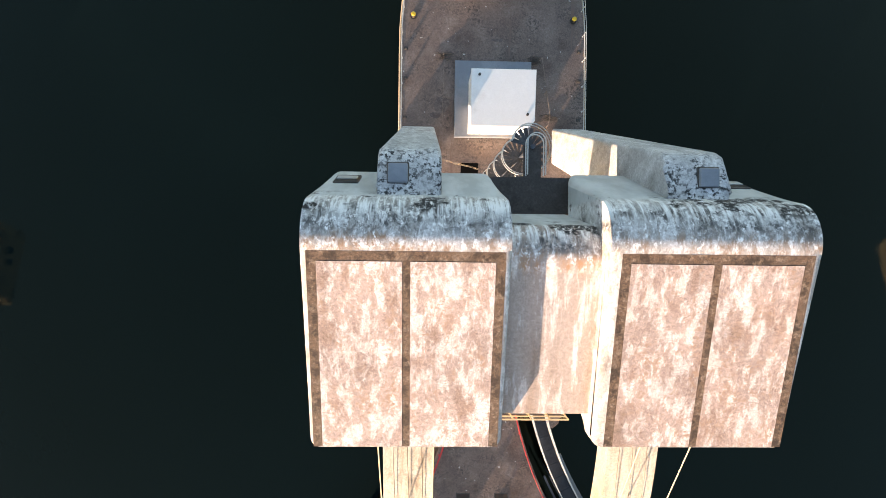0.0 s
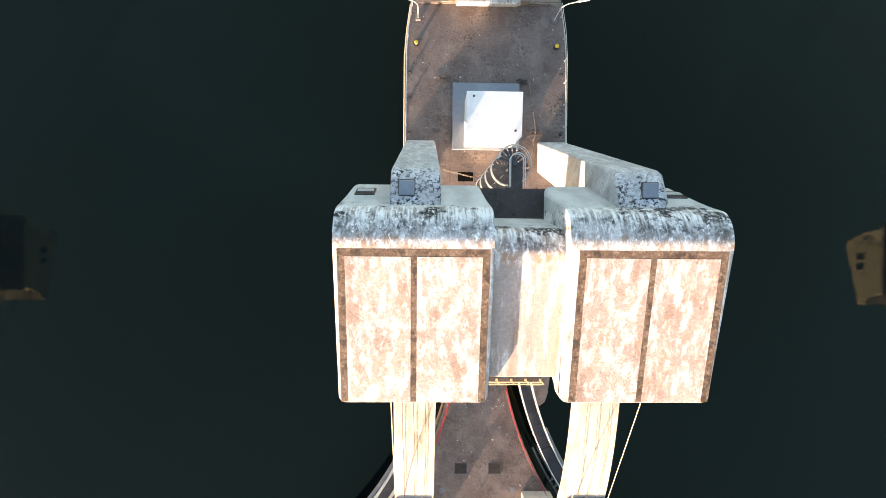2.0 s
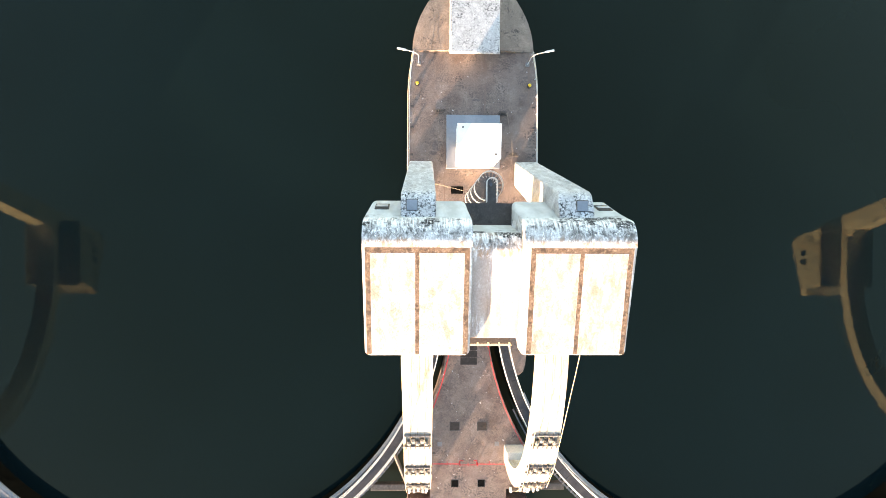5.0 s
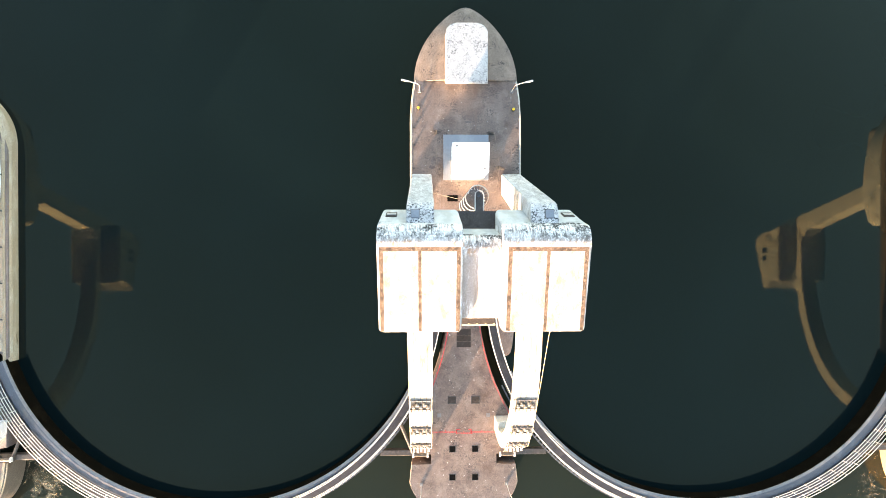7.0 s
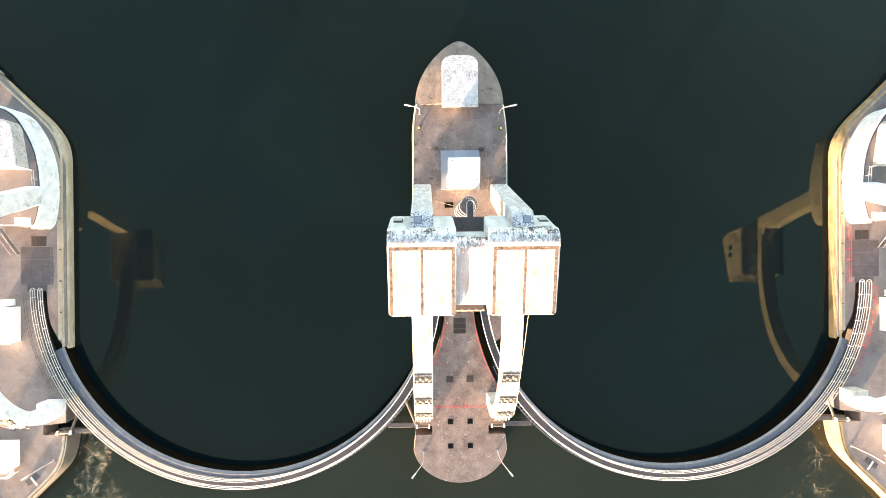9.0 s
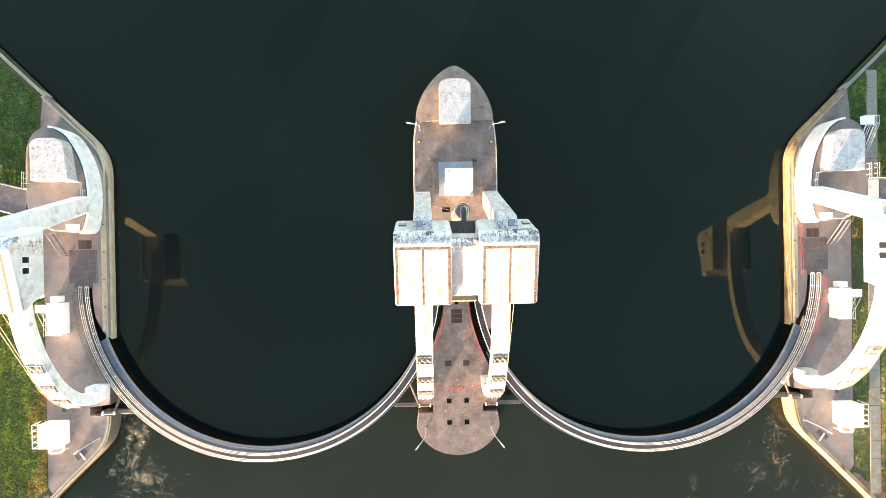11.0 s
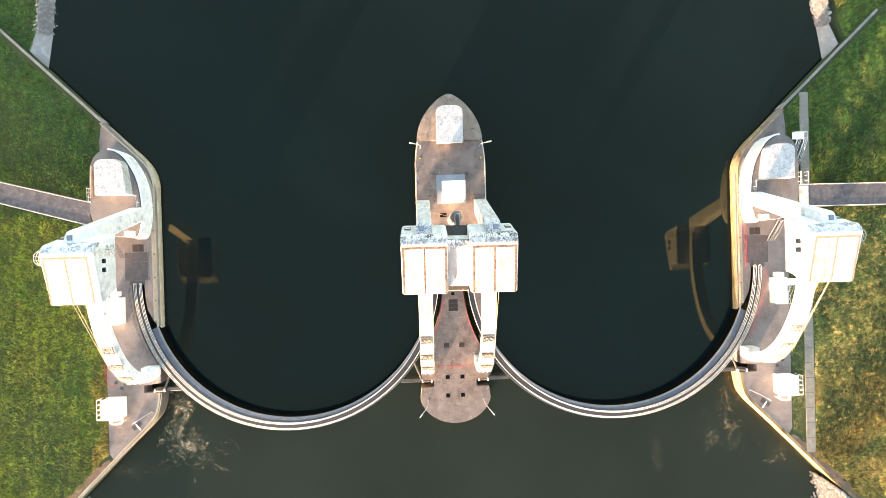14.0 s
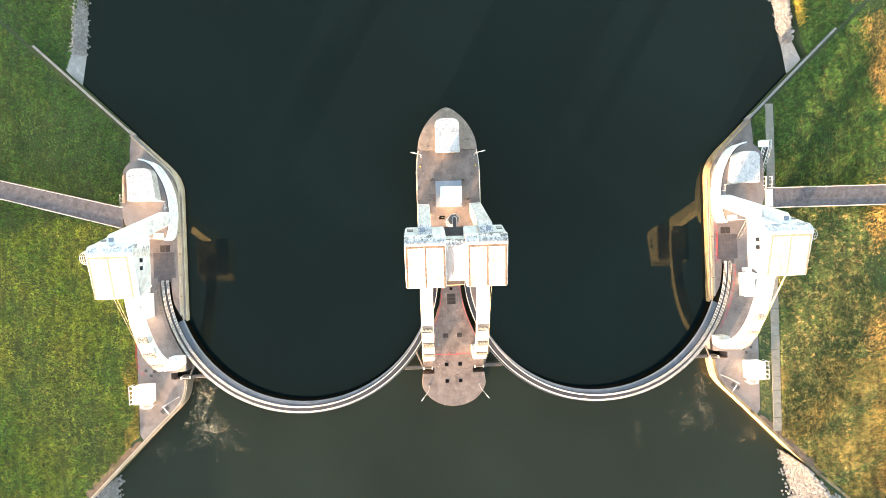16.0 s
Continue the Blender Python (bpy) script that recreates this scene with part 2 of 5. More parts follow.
# darkened for the shade on the west wing wall's face
SHADED_WALL = weathered("shaded wall concrete", (0.17, 0.145, 0.115), (0.25, 0.215, 0.175), (0.07, 0.06, 0.045), scale=0.9, stretch=(1, 0.4, 0.6))
EARTH = weathered("bare trodden earth", (0.21, 0.125, 0.075), (0.30, 0.20, 0.13), (0.10, 0.07, 0.04), scale=1.1, fine=0.5)
APRON = weathered("washed apron concrete", (0.34, 0.33, 0.32), (0.44, 0.43, 0.42), (0.22, 0.21, 0.19), scale=0.8)
ROAD = weathered("bridge asphalt", (0.13, 0.115, 0.12), (0.20, 0.185, 0.19), (0.085, 0.074, 0.075), scale=1.3, pale_range=(0.48, 0.66), dark_range=(0.5, 0.66), fine=0.4)
SLAB = weathered("path slab", (0.27, 0.245, 0.195), (0.35, 0.315, 0.255), (0.19, 0.18, 0.14), scale=0.8)


def water_material(name, colour, ripple):
    m = material(name, colour, 0.03)
    b = m.node_tree.nodes["Principled BSDF"]
    b.inputs["IOR"].default_value = 1.305
    b.inputs["Specular Tint"].default_value = (0.98, 0.92, 0.48, 1)
    v = coords(m)
    far = noise_mask(m, v, 0.02, 0.35, 0.7, detail=3.0)
    c = blend(m, far, colour, tuple(x * 1.5 for x in colour))
    link(m, c, b.inputs["Base Color"])
    relief(m, v, 0.9, ripple, 0.02, detail=3.0)
    return m


WATER_UP = water_material("still river water", (0.0023, 0.0059, 0.0069), 0.18)
WATER_DOWN = water_material("stirred river water", (0.0122, 0.0160, 0.0128), 0.25)


def grass_material(name, a, b, c, tufts=(0.52, 0.63)):
    m = material(name, a, 0.9)
    v = coords(m)
    k = blend(m, noise_mask(m, v, 0.12, 0.4, 0.62, detail=5.0), a, b)
    k = blend(m, noise_mask(m, v, 0.7, *tufts, detail=9.0, rough=0.76), k, c)
    k = tinted(m, k, noise_mask(m, v, 1.1, 0.36, 0.64, detail=5.0, rough=0.7), 0.5, 1.5)
    k = tinted(m, k, noise_mask(m, coords(m, (1, 0.2, 1)), 0.9, 0.36, 0.64, detail=4.0), 0.72, 1.28)
    info = m.node_tree.nodes.new("ShaderNodeNewGeometry")
    shade = blend(m, info.outputs["Random Per Island"], (0.34, 0.40, 0.40), (1.62, 1.55, 1.55))
    x = m.node_tree.nodes.new("ShaderNodeMix")
    x.data_type, x.blend_type = "RGBA", "MULTIPLY"
    x.inputs[0].default_value = 1.0
    link(m, k, x.inputs[6])
    link(m, shade, x.inputs[7])
    link(m, x.outputs[2], m.node_tree.nodes["Principled BSDF"].inputs["Base Color"])
    return m


GRASS_WEST = grass_material("green grass", (0.078, 0.138, 0.010), (0.126, 0.160, 0.011), (0.18, 0.165, 0.020))
GRASS_NORTH = grass_material("dark green grass", (0.029, 0.080, 0.009), (0.037, 0.090, 0.009), (0.074, 0.092, 0.013))
# straw tones here stand in for low sunlight on the east grass
GRASS_SUNLIT = grass_material("sunlit straw-toned grass", (0.074, 0.122, 0.029), (0.125, 0.142, 0.038), (0.46, 0.335, 0.11), (0.51, 0.62))
# darker green that carries the shade on part of the east bank
GRASS_SHADY = grass_material("shaded green grass", (0.046, 0.106, 0.016), (0.062, 0.114, 0.017), (0.135, 0.128, 0.028))
# dry straw; on the upper east bank its orange stands in for sunlight
GRASS_DRY_LIT = grass_material("dry and sunlit orange grass", (0.34, 0.20, 0.048), (0.42, 0.25, 0.055), (0.16, 0.15, 0.03))
# gold of the low sun put into the tall grass
GRASS_GOLD_LIT = grass_material("golden-lit tall grass", (0.34, 0.25, 0.03), (0.46, 0.30, 0.04), (0.24, 0.26, 0.04))
SOIL = weathered("turf soil", (0.038, 0.060, 0.014), (0.052, 0.068, 0.018), (0.026, 0.036, 0.012), scale=0.3)


# ---------------------------------------------------------------- mesh helpers
BASES = {}


def thing(name, base, label, category, group="", kind=""):
    ob = new(name)
    ob.empty_display_size = 0.3
    ob.location = base
    BASES[ob.name] = Vector(base)
    return tagged(ob, label, category, group, kind)


def finish(bm, mat, name, offset=Vector()):
    bmesh.ops.recalc_face_normals(bm, faces=bm.faces)
    if offset.length:
        bmesh.ops.translate(bm, verts=bm.verts, vec=-offset)
    me = bpy.data.meshes.new(name)
    bm.to_mesh(me)
    bm.free()
    me.materials.append(mat)
    return me


def part(name, bm, mat, parent, label="", smooth=False):
    """One mesh, given in world coordinates, under a thing or a part."""
    base = BASES[parent.name]
    me = finish(bm, mat, name, base)
    if smooth:
        me.polygons.foreach_set("use_smooth", [True] * len(me.polygons))
        me.set_sharp_from_angle(angle=radians(smooth if smooth > 1 else 180))
    ob = new(name, me)
    ob.parent = parent
    BASES[ob.name] = base
    return tagged(ob, label)


def piece(name, me, parent, m):
    """An object on shared mesh data, at the world pose m, under a thing or a part."""
    ob = new(name, me)
    ob.parent = parent
    ob.matrix_basis = Matrix.Translation(-BASES[parent.name]) @ m
    BASES[ob.name] = BASES[parent.name]
    return ob


def single(name, bm, mat, label, category, group="", kind="", base=(0, 0, 0)):
    """A thing of one mesh."""
    me = finish(bm, mat, name, Vector(base))
    ob = new(name, me)
    ob.location = base
    BASES[ob.name] = Vector(base)
    return tagged(ob, label, category, group, kind)


def box(x0, x1, y0, y1, z0, z1, bevel=0.0, segments=1, bm=None):
    own = bmesh.new()
    v = [own.verts.new((x, y, z)) for z in (z0, z1) for x, y in ((x0, y0), (x1, y0), (x1, y1), (x0, y1))]
    for f in ((3, 2, 1, 0), (4, 5, 6, 7), (0, 1, 5, 4), (1, 2, 6, 5), (2, 3, 7, 6), (3, 0, 4, 7)):
        own.faces.new([v[i] for i in f])
    if bevel:
        bmesh.ops.bevel(own, geom=own.edges[:], offset=bevel, segments=segments, affect="EDGES", profile=0.5)
    return join(bm, own)


def join(bm, own):
    if bm is None:
        return own
    me = bpy.data.meshes.new("scratch")
    own.to_mesh(me)
    own.free()
    bm.from_mesh(me)
    bpy.data.meshes.remove(me)
    return bm


def prism(outline, z0, z1, bevel=0.0, bm=None, segments=2):
    """A plan outline raised from z0 to z1."""
    own = bmesh.new()
    low = [own.verts.new((x, y, z0)) for x, y in outline]
    high = [own.verts.new((x, y, z1)) for x, y in outline]
    n = len(outline)
    own.faces.new(low[::-1])
    top = own.faces.new(high)
    for i in range(n):
        own.faces.new((low[i], low[(i + 1) % n], high[(i + 1) % n], high[i]))
    if bevel:
        bmesh.ops.bevel(own, geom=list(top.edges), offset=bevel, segments=segments, affect="EDGES", profile=0.5)
    return join(bm, own)


def extrude_x(profile, x0, x1, bevel=0.0, segments=3, bm=None, only=None):
    """A (y, z) profile drawn out from x0 to x1; its end edges rounded."""
    own = bmesh.new()
    a = [own.verts.new((x0, y, z)) for y, z in profile]
    b = [own.verts.new((x1, y, z)) for y, z in profile]
    n = len(profile)
    ends = [own.faces.new(a[::-1]), own.faces.new(b)]
    for i in range(n):
        own.faces.new((a[i], a[(i + 1) % n], b[(i + 1) % n], b[i]))
    if bevel:
        edges = set()
        for k, f in enumerate(ends):
            if only is None or k in only:
                edges.update(f.edges)
        bmesh.ops.bevel(own, geom=list(edges), offset=bevel, segments=segments, affect="EDGES", profile=0.5)
    return join(bm, own)


def tube(points, r, sides=6, bm=None, closed=False):
    own = bmesh.new()
    pts = [Vector(p) for p in points]
    rings = []
    n = len(pts)
    for i, p in enumerate(pts):
        a = pts[(i - 1) % n] if closed or i else p
        b = pts[(i + 1) % n] if closed or i < n - 1 else p
        d = (b - a).normalized()
        u = d.cross(Vector((0, 0, 1)))
        if u.length < 0.05:
            u = d.cross(Vector((0, 1, 0)))
        u.normalize()
        w = d.cross(u)
        rings.append([own.verts.new(p + r * (math.cos(k * math.tau / sides) * u + math.sin(k * math.tau / sides) * w)) for k in range(sides)])
    for i in range(n if closed else n - 1):
        q = rings[(i + 1) % n]
        for k in range(sides):
            own.faces.new((rings[i][k], rings[i][(k + 1) % sides], q[(k + 1) % sides], q[k]))
    if not closed:
        own.faces.new(rings[0][::-1])
        own.faces.new(rings[-1])
    return join(bm, own)


def cylinder(x, y, z0, z1, r, sides=16, r2=None, bm=None, bevel=0.0):
    own = bmesh.new()
    bmesh.ops.create_cone(own, cap_ends=True, segments=sides, radius1=r, radius2=r if r2 is None else r2, depth=z1 - z0,
                          matrix=Matrix.Translation((x, y, (z0 + z1) / 2)))
    if bevel:
        bmesh.ops.bevel(own, geom=[e for e in own.edges if abs(e.verts[0].co.z - e.verts[1].co.z) < 1e-6], offset=bevel, segments=2, affect="EDGES")
    return join(bm, own)


def sweep(section, centre, a0, a1, steps, bm=None):
    """A closed (radius, z) section swept round a vertical axis, from a0 to a1 degrees."""
    own = bmesh.new()
    rings = []
    for i in range(steps + 1):
        a = radians(a0 + (a1 - a0) * i / steps)
        rings.append([own.verts.new((centre[0] + r * math.cos(a), centre[1] + r * math.sin(a), z)) for r, z in section])
    n = len(section)
    for i in range(steps):
        for k in range(n):
            own.faces.new((rings[i][k], rings[i][(k + 1) % n], rings[i + 1][(k + 1) % n], rings[i + 1][k]))
    own.faces.new(rings[0][::-1])
    own.faces.new(rings[-1])
    return join(bm, own)


def arc(centre, r, a0, a1, steps):
    return [(centre[0] + r * math.cos(radians(a0 + (a1 - a0) * i / steps)), centre[1] + r * math.sin(radians(a0 + (a1 - a0) * i / steps)))
            for i in range(steps + 1)]


def mirror(points, s):
    return [(s * p[0], *p[1:]) for p in points]


def resample(points, step):
    """Even points along a polyline."""
    pts = [Vector(p) for p in points]
    out, carry = [pts[0]], 0.0
    for a, b in zip(pts, pts[1:]):
        d = (b - a).length
        s = step - carry
        while s <= d:
            out.append(a + (b - a) * s / d)
            s += step
        carry = d - (s - step)
    if (out[-1] - pts[-1]).length > step * 0.4:
        out.append(pts[-1])
    return out


POST_MESH = {}


def railing(name, line, label, height=1.05, step=1.8, r=0.035, mat=RAIL, bars=(1.0, 0.55), group="", parent=None):
    """A handrail along a line of (x, y, z) foot points: rails and single posts."""
    pts = [Vector(p) for p in line]
    base = sum(pts, Vector()) / len(pts)
    ob = parent or thing(name, base, label, "railing", group)
    for k in bars:
        part("top_rail" if k == 1.0 else "middle_rail", tube([p + Vector((0, 0, height * k)) for p in pts], r), mat, ob)
    key = (height, r, mat.name)
    if key not in POST_MESH:
        POST_MESH[key] = finish(cylinder(0, 0, 0, height, r, 6, bm=box(-r * 2, r * 2, -r * 2, r * 2, 0, 0.02)), mat, "post")
    for p in resample(line, step):
        piece("post", POST_MESH[key], ob, Matrix.Translation(p))
    return ob


# ---------------------------------------------------------------- plan
LOW, HIGH, TOP = 1.4, 5.3, 7.7                # lower deck, upper deck, top of the end blocks
HEAD = -0.25                                  # upstream water
TAIL = -2.2                                   # downstream water
GATE_X, GATE_Y = 31.4, -6.2                   # axis of the slots in the pier
SKIN_X, SKIN_Y = 31.1, -5.1                   # axis of the gates' skin plates
WALK_X, WALK_Y = 31.78, -5.45                 # axis of the walkways on the gates


# ---------------------------------------------------------------- ground and water
def ground_side(s, bm):
    top = [(-1500, 1500), (-84, 1500), (-75.0, 70), (-77.0, 54.5), (-78.5, 43.0), (-80.0, 39.4), (-68.4, 28.0), (-63.5, 22.5), (-63, 15), (-62.5, -22), (-60, -31.5), (-62, -35), (-77.0, -50.5),
           (-80, -54), (-86, -80), (-90, -1500), (-1500, -1500)]
    low = [None, (-74, 1500), (-68.5, 70), (-70.5, 54.5), (-72.0, 43.0), (-76.2, 35.8), (-68.0, 27.6), (-63.1, 22.5), (-62.6, 15), (-62.1, -22), (-59.6, -31.5), (-61.6, -35.4), (-74.0, -48.6),
           (-75, -53), (-80, -80), (-84, -1500), None]
    z = 1.33
    t = [bm.verts.new((s * x, y, z)) for x, y in top]
    bm.faces.new(t if s > 0 else t[::-1])
    l = [bm.verts.new((s * p[0], p[1], -5.0)) if p else None for p in low]
    for i in range(1, len(top) - 2):
        bm.faces.new((t[i], t[i + 1], l[i + 1], l[i]))
    return l[1:-1]


bm = bmesh.new()
west_low, east_low = ground_side(1, bm), ground_side(-1, bm)
bm.faces.new(west_low + east_low[::-1])
ground = single("ground", bm, SOIL, "flat grassed river banks with a river bed between them", "ground", kind="structure")

# upstream water: from the gates' skins to far upstream
outline = [(-1200, 1500), (1200, 1500), (1200, 60), (82, 32), (62, 0)]
for s in (1, -1):
    a = arc((s * SKIN_X, SKIN_Y), 27.38, 0, -180, 72)
    outline += a
outline += [(-62, 0), (-82, 32), (-1200, 60)]
bm = bmesh.new()
bm.faces.new([bm.verts.new((x, y, HEAD)) for x, y in outline])
single("water_upstream", bm, WATER_UP, "dark still river water held above the gates", "water", kind="structure")
bm = bmesh.new()
bm.faces.new([bm.verts.new(p) for p in ((-1200, -1500, TAIL), (1200, -1500, TAIL), (1200, -4, TAIL), (-1200, -4, TAIL))])
single("water_downstream", bm, WATER_DOWN, "murky green river water below the gates", "water", kind="structure")


# ---------------------------------------------------------------- pier
half = [(-6.65, 6.0), (-6.65, -8.5), (-6.2, -12.8), (-5.95, -13.6), (-5.5, -13.95), (-5.2, -13.9)]
pit_in = [p for p in arc((-GATE_X, GATE_Y), 27.4, -16.0, 0, 8)]
pit_out = [p for p in arc((-GATE_X, GATE_Y), 29.5, 0, -32.6, 14)]
half += pit_in + pit_out + [(-6.6, -22.4), (-6.6, -26.35), (-4.1, -26.35), (-4.1, -27.7), (-6.6, -27.7)]
half += [(-7.0 * math.sin(radians(a)), -28.9 - 5.9 * math.cos(radians(a))) for a in range(80, 0, -8)]
pier_low = half + [(0, -34.8)] + [(-x, y) for x, y in half[::-1]]
pier = thing("river_pier", (0, 0, -5), "long concrete river pier with a rounded tail and a pointed nose", "pier")
part("lower_deck", prism(pier_low, -5, LOW, 0.06), DECK, pier, "stained brown-grey concrete deck")
nose = [(-6.65, 15.6), (-6.5, 17.6), (-6.2, 19.9)]
upper = [(-6.65, 0.0)] + nose + [(6.2, 19.9), (6.5, 17.6), (6.65, 15.6), (6.65, 0.0)]
part("upper_deck", prism(upper, LOW + 0.004, HIGH, 0.05), DECK, pier, "raised stained concrete deck")
# nose: slopes down from the upper deck to a low rim
rim = []
for a in range(0, 181, 5):
    k = math.cos(radians(a))
    rim.append((-6.2 * (0.52 * k * abs(k) + 0.48 * k), 19.9 + 8.9 * math.sin(radians(a))))
last = len(rim) - 1
bm = bmesh.new()
base = [bm.verts.new((x, y, -5)) for x, y in rim]
low = [bm.verts.new((x, y, HIGH - 0.12)) for x, y in rim]
peak = [bm.verts.new((x * 0.40, 19.9 + (y - 19.9) * 0.72, HIGH + 0.75)) for x, y in rim]
for i in range(last):
    bm.faces.new((base[i], base[i + 1], low[i + 1], low[i]))
    bm.faces.new((low[i], low[i + 1], peak[i + 1], peak[i]))
bm.faces.new(peak)
bm.faces.new(base[::-1])
bm.faces.new((base[0], low[0], peak[0], peak[last], low[last], base[last]))
part("nose", bm, NOSE, pier, "sloping sandy concrete nose", smooth=30)
for s in (1, -1):
    part("edge_kerb", tube([(s * x, y, HIGH - 0.05) for x, y in [(-6.6, 0.2), (-6.6, 15.6), (-6.45, 17.6), (-6.15, 19.8)]], 0.09, 4), COPING, pier)
rimline = [(-6.55, -27.8)] + [(-6.93 * math.sin(radians(a)), -28.9 - 5.83 * math.cos(radians(a))) for a in range(80, -81, -8)] + [(6.55, -27.8)]
part("edge_kerb", tube([(x, y, LOW - 0.08) for x, y in rimline], 0.09, 4), COPING, pier)


def end_block(x0, x1, y0, y1, z0, name="concrete_block", inner=None, lean=0.0):
    """Low block with a rounded far end."""
    w, r = (x1 - x0) / 2, 1.3
    cx = (x0 + x1) / 2
    pts = [(x0, y0), (x1, y0)]
    pts += [(x1 - r + r * math.cos(radians(a)), y1 - r + r * 0.8 * math.sin(radians(a))) for a in range(0, 91, 15)]
    pts += [(x0 + r + r * math.cos(radians(a)), y1 - r + r * 0.8 * math.sin(radians(a))) for a in range(90, 181, 15)]
    if inner:
        pts = [(x + inner * (y1 - y) / (y1 - y0) if abs(x - (x0 if inner < 0 else x1)) < 0.4 else x, y) for x, y in pts]
    own = prism(pts, z0, TOP, 0.18, segments=3)
    for v in own.verts:
        if v.co.z < z0 + 0.1 and v.co.y < y0 + 0.1:
            v.co.y += lean
    return single(name, own, BLOCK_CONCRETE, "pale lichen-spotted concrete block with a rounded end", "block",
                  "end blocks", base=(cx, (y0 + y1) / 2, z0))


end_block(-2.45, 2.45, 19.0, 26.3, HIGH + 0.004 - 2.2, lean=1.5)


# ---------------------------------------------------------------- towers
ARC_Y, ARC_Z, ARC_R, ARC_T = -3.5, -2.8, 23.5, 1.4


def arch_point(a, r):
    """(y, z) on the leg's arc, a little flattened towards the foot."""
    k = max(0.0, (a - 38.0) / 42.0)
    return ARC_Y - r * math.sin(radians(a)) * (1 - 0.135 * k * k), ARC_Z + r * math.cos(radians(a))


def arch_profile():
    outer = [arch_point(i * 79.7 / 30, ARC_R) for i in range(31)]
    inner = [arch_point(i * 79.0 / 30, ARC_R - ARC_T * (1 + 0.35 * i / 30)) for i in range(31)]
    return [(3.2, 20.7)] + outer + inner[::-1] + [(3.2, 19.3)]


def head_profile():
    p = [(-5.8, 20.75), (-5.85, 23.7), (-7.25, 23.95), (-7.35, 25.15), (-7.3, 25.3)]
    # shoulder: an arc that leaves the roof plane and ends in the battered north wall
    return p + shoulder(0.05, 27.29, 1.5) + [(3.5, 20.75)]


def shoulder(y, z, r):
    """(y, z) points round a rounded ridge, from a roof rising at 15 degrees to a wall leaning at 73."""
    return [(y + r * (math.sin(radians(a)) + math.sin(radians(15.1))), z + r * (math.cos(radians(a)) - math.cos(radians(15.1))))
            for a in [-15.1 + 88.1 * i / 13 for i in range(14)]]


def tower(x0, x1, lx0, lx1, label, inner_round, shell, windows=0, side=1, splay=0.0):
    """Hoist tower: head x0..x1 on an arched leg lx0..lx1."""
    lx0, lx1 = sorted((lx0, lx1))
    x0, x1 = sorted((x0, x1))
    cx = (lx0 + lx1) / 2
    t = thing("hoist_tower", (cx, -10, LOW), label, "tower", "hoist towers")

    def sx(x, y):
        """The leg spreads outwards towards its head."""
        return x + splay * max(0.0, min(1.0, (y + 22.5) / 14.0))
    leg = extrude_x(arch_profile(), lx0, lx1, 0.12, 2)
    for v in leg.verts:
        v.co.x = sx(v.co.x, v.co.y)
    part("front_leg", leg, FRONT_CONCRETE if abs(cx) < 20 else NEAR_WHITE, t, "curved pale concrete leg", smooth=34)
    rear = [(1.9, 25.75), (2.25, 25.62), (3.35, 25.42), (3.72, 25.2), (3.95, 24.75), (8.75, HIGH), (6.2, HIGH), (2.9, 18.2), (1.9, 18.2)]
    rx = cx + splay if splay else (-5.27 if cx < 0 else 5.47)
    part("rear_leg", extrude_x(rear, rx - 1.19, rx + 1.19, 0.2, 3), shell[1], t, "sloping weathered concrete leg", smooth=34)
    # east bank pedestal takes the warm concrete for the sunlight on it
    part("pedestal", box(lx0 - 0.12, lx1 + 0.12, -23.3, -21.5, LOW, 4.0, 0.12, 2), WHITEWASH if cx < -20 else PALE_CONCRETE, t)
    head = part("head", extrude_x(head_profile(), x0, x1, 0.42, 5), shell[0], t, "boxy weathered concrete machine room", smooth=34)
    # roof: felt with two coated panels between its strips
    slope = 2.0 / 7.4
    px0, px1 = (x0 + 0.18, x1 - 0.18)
    if inner_round:
        px0, px1 = (x0 + 0.18, x1 - inner_round) if inner_round > 0 else (x0 - inner_round, x1 - 0.18)

    def roof_piece(a, b, ya, yb, lift, thick):
        zf = lambda y: 27.3 + (y - 0.1) * slope
        own = bmesh.new()
        v = [own.verts.new((x, y, zf(y) + h)) for h in (lift, lift + thick) for x, y in ((a, ya), (b, ya), (b, yb), (a, yb))]
        for f in ((3, 2, 1, 0), (4, 5, 6, 7), (0, 1, 5, 4), (1, 2, 6, 5), (2, 3, 7, 6), (3, 0, 4, 7)):
            own.faces.new([v[i] for i in f])
        return own
    part("roof_felt", roof_piece(px0, px1, -7.28, 0.0, -0.05, 0.058), STRIP if abs(cx) < 20 else FADED_STRIP, head, "brown felt strips")
    mid = (px0 + px1) / 2
    for a, b in ((px0 + 0.34, mid - 0.14), (mid + 0.14, px1 - 0.34)):
        part("roof_panel", roof_piece(a, b, -7.27, -0.36, -0.02, 0.04), PANEL, head, "blotched pink and white coated panel")
    # access cover on the rear leg and a small hatch on the head
    kx = rx - 0.42 * side
    part("cover", box(kx - 0.37, kx + 0.37, 2.5, 3.22, 25.4, 25.7, 0.04), SHEET, t, "grey sheet cover")
    part("cover_rim", box(kx - 0.41, kx + 0.41, 2.44, 3.27, 25.3, 25.58, 0.03), DARK_STEEL, t)
    # open hatch on the north wall, its lid folded down the slope
    hx = x0 + 1.0 if side > 0 else x1 - 0.95
    lean = Matrix.Translation((hx, 2.85, 22.92)) @ Matrix.Rotation(radians(-72.5), 4, "X")
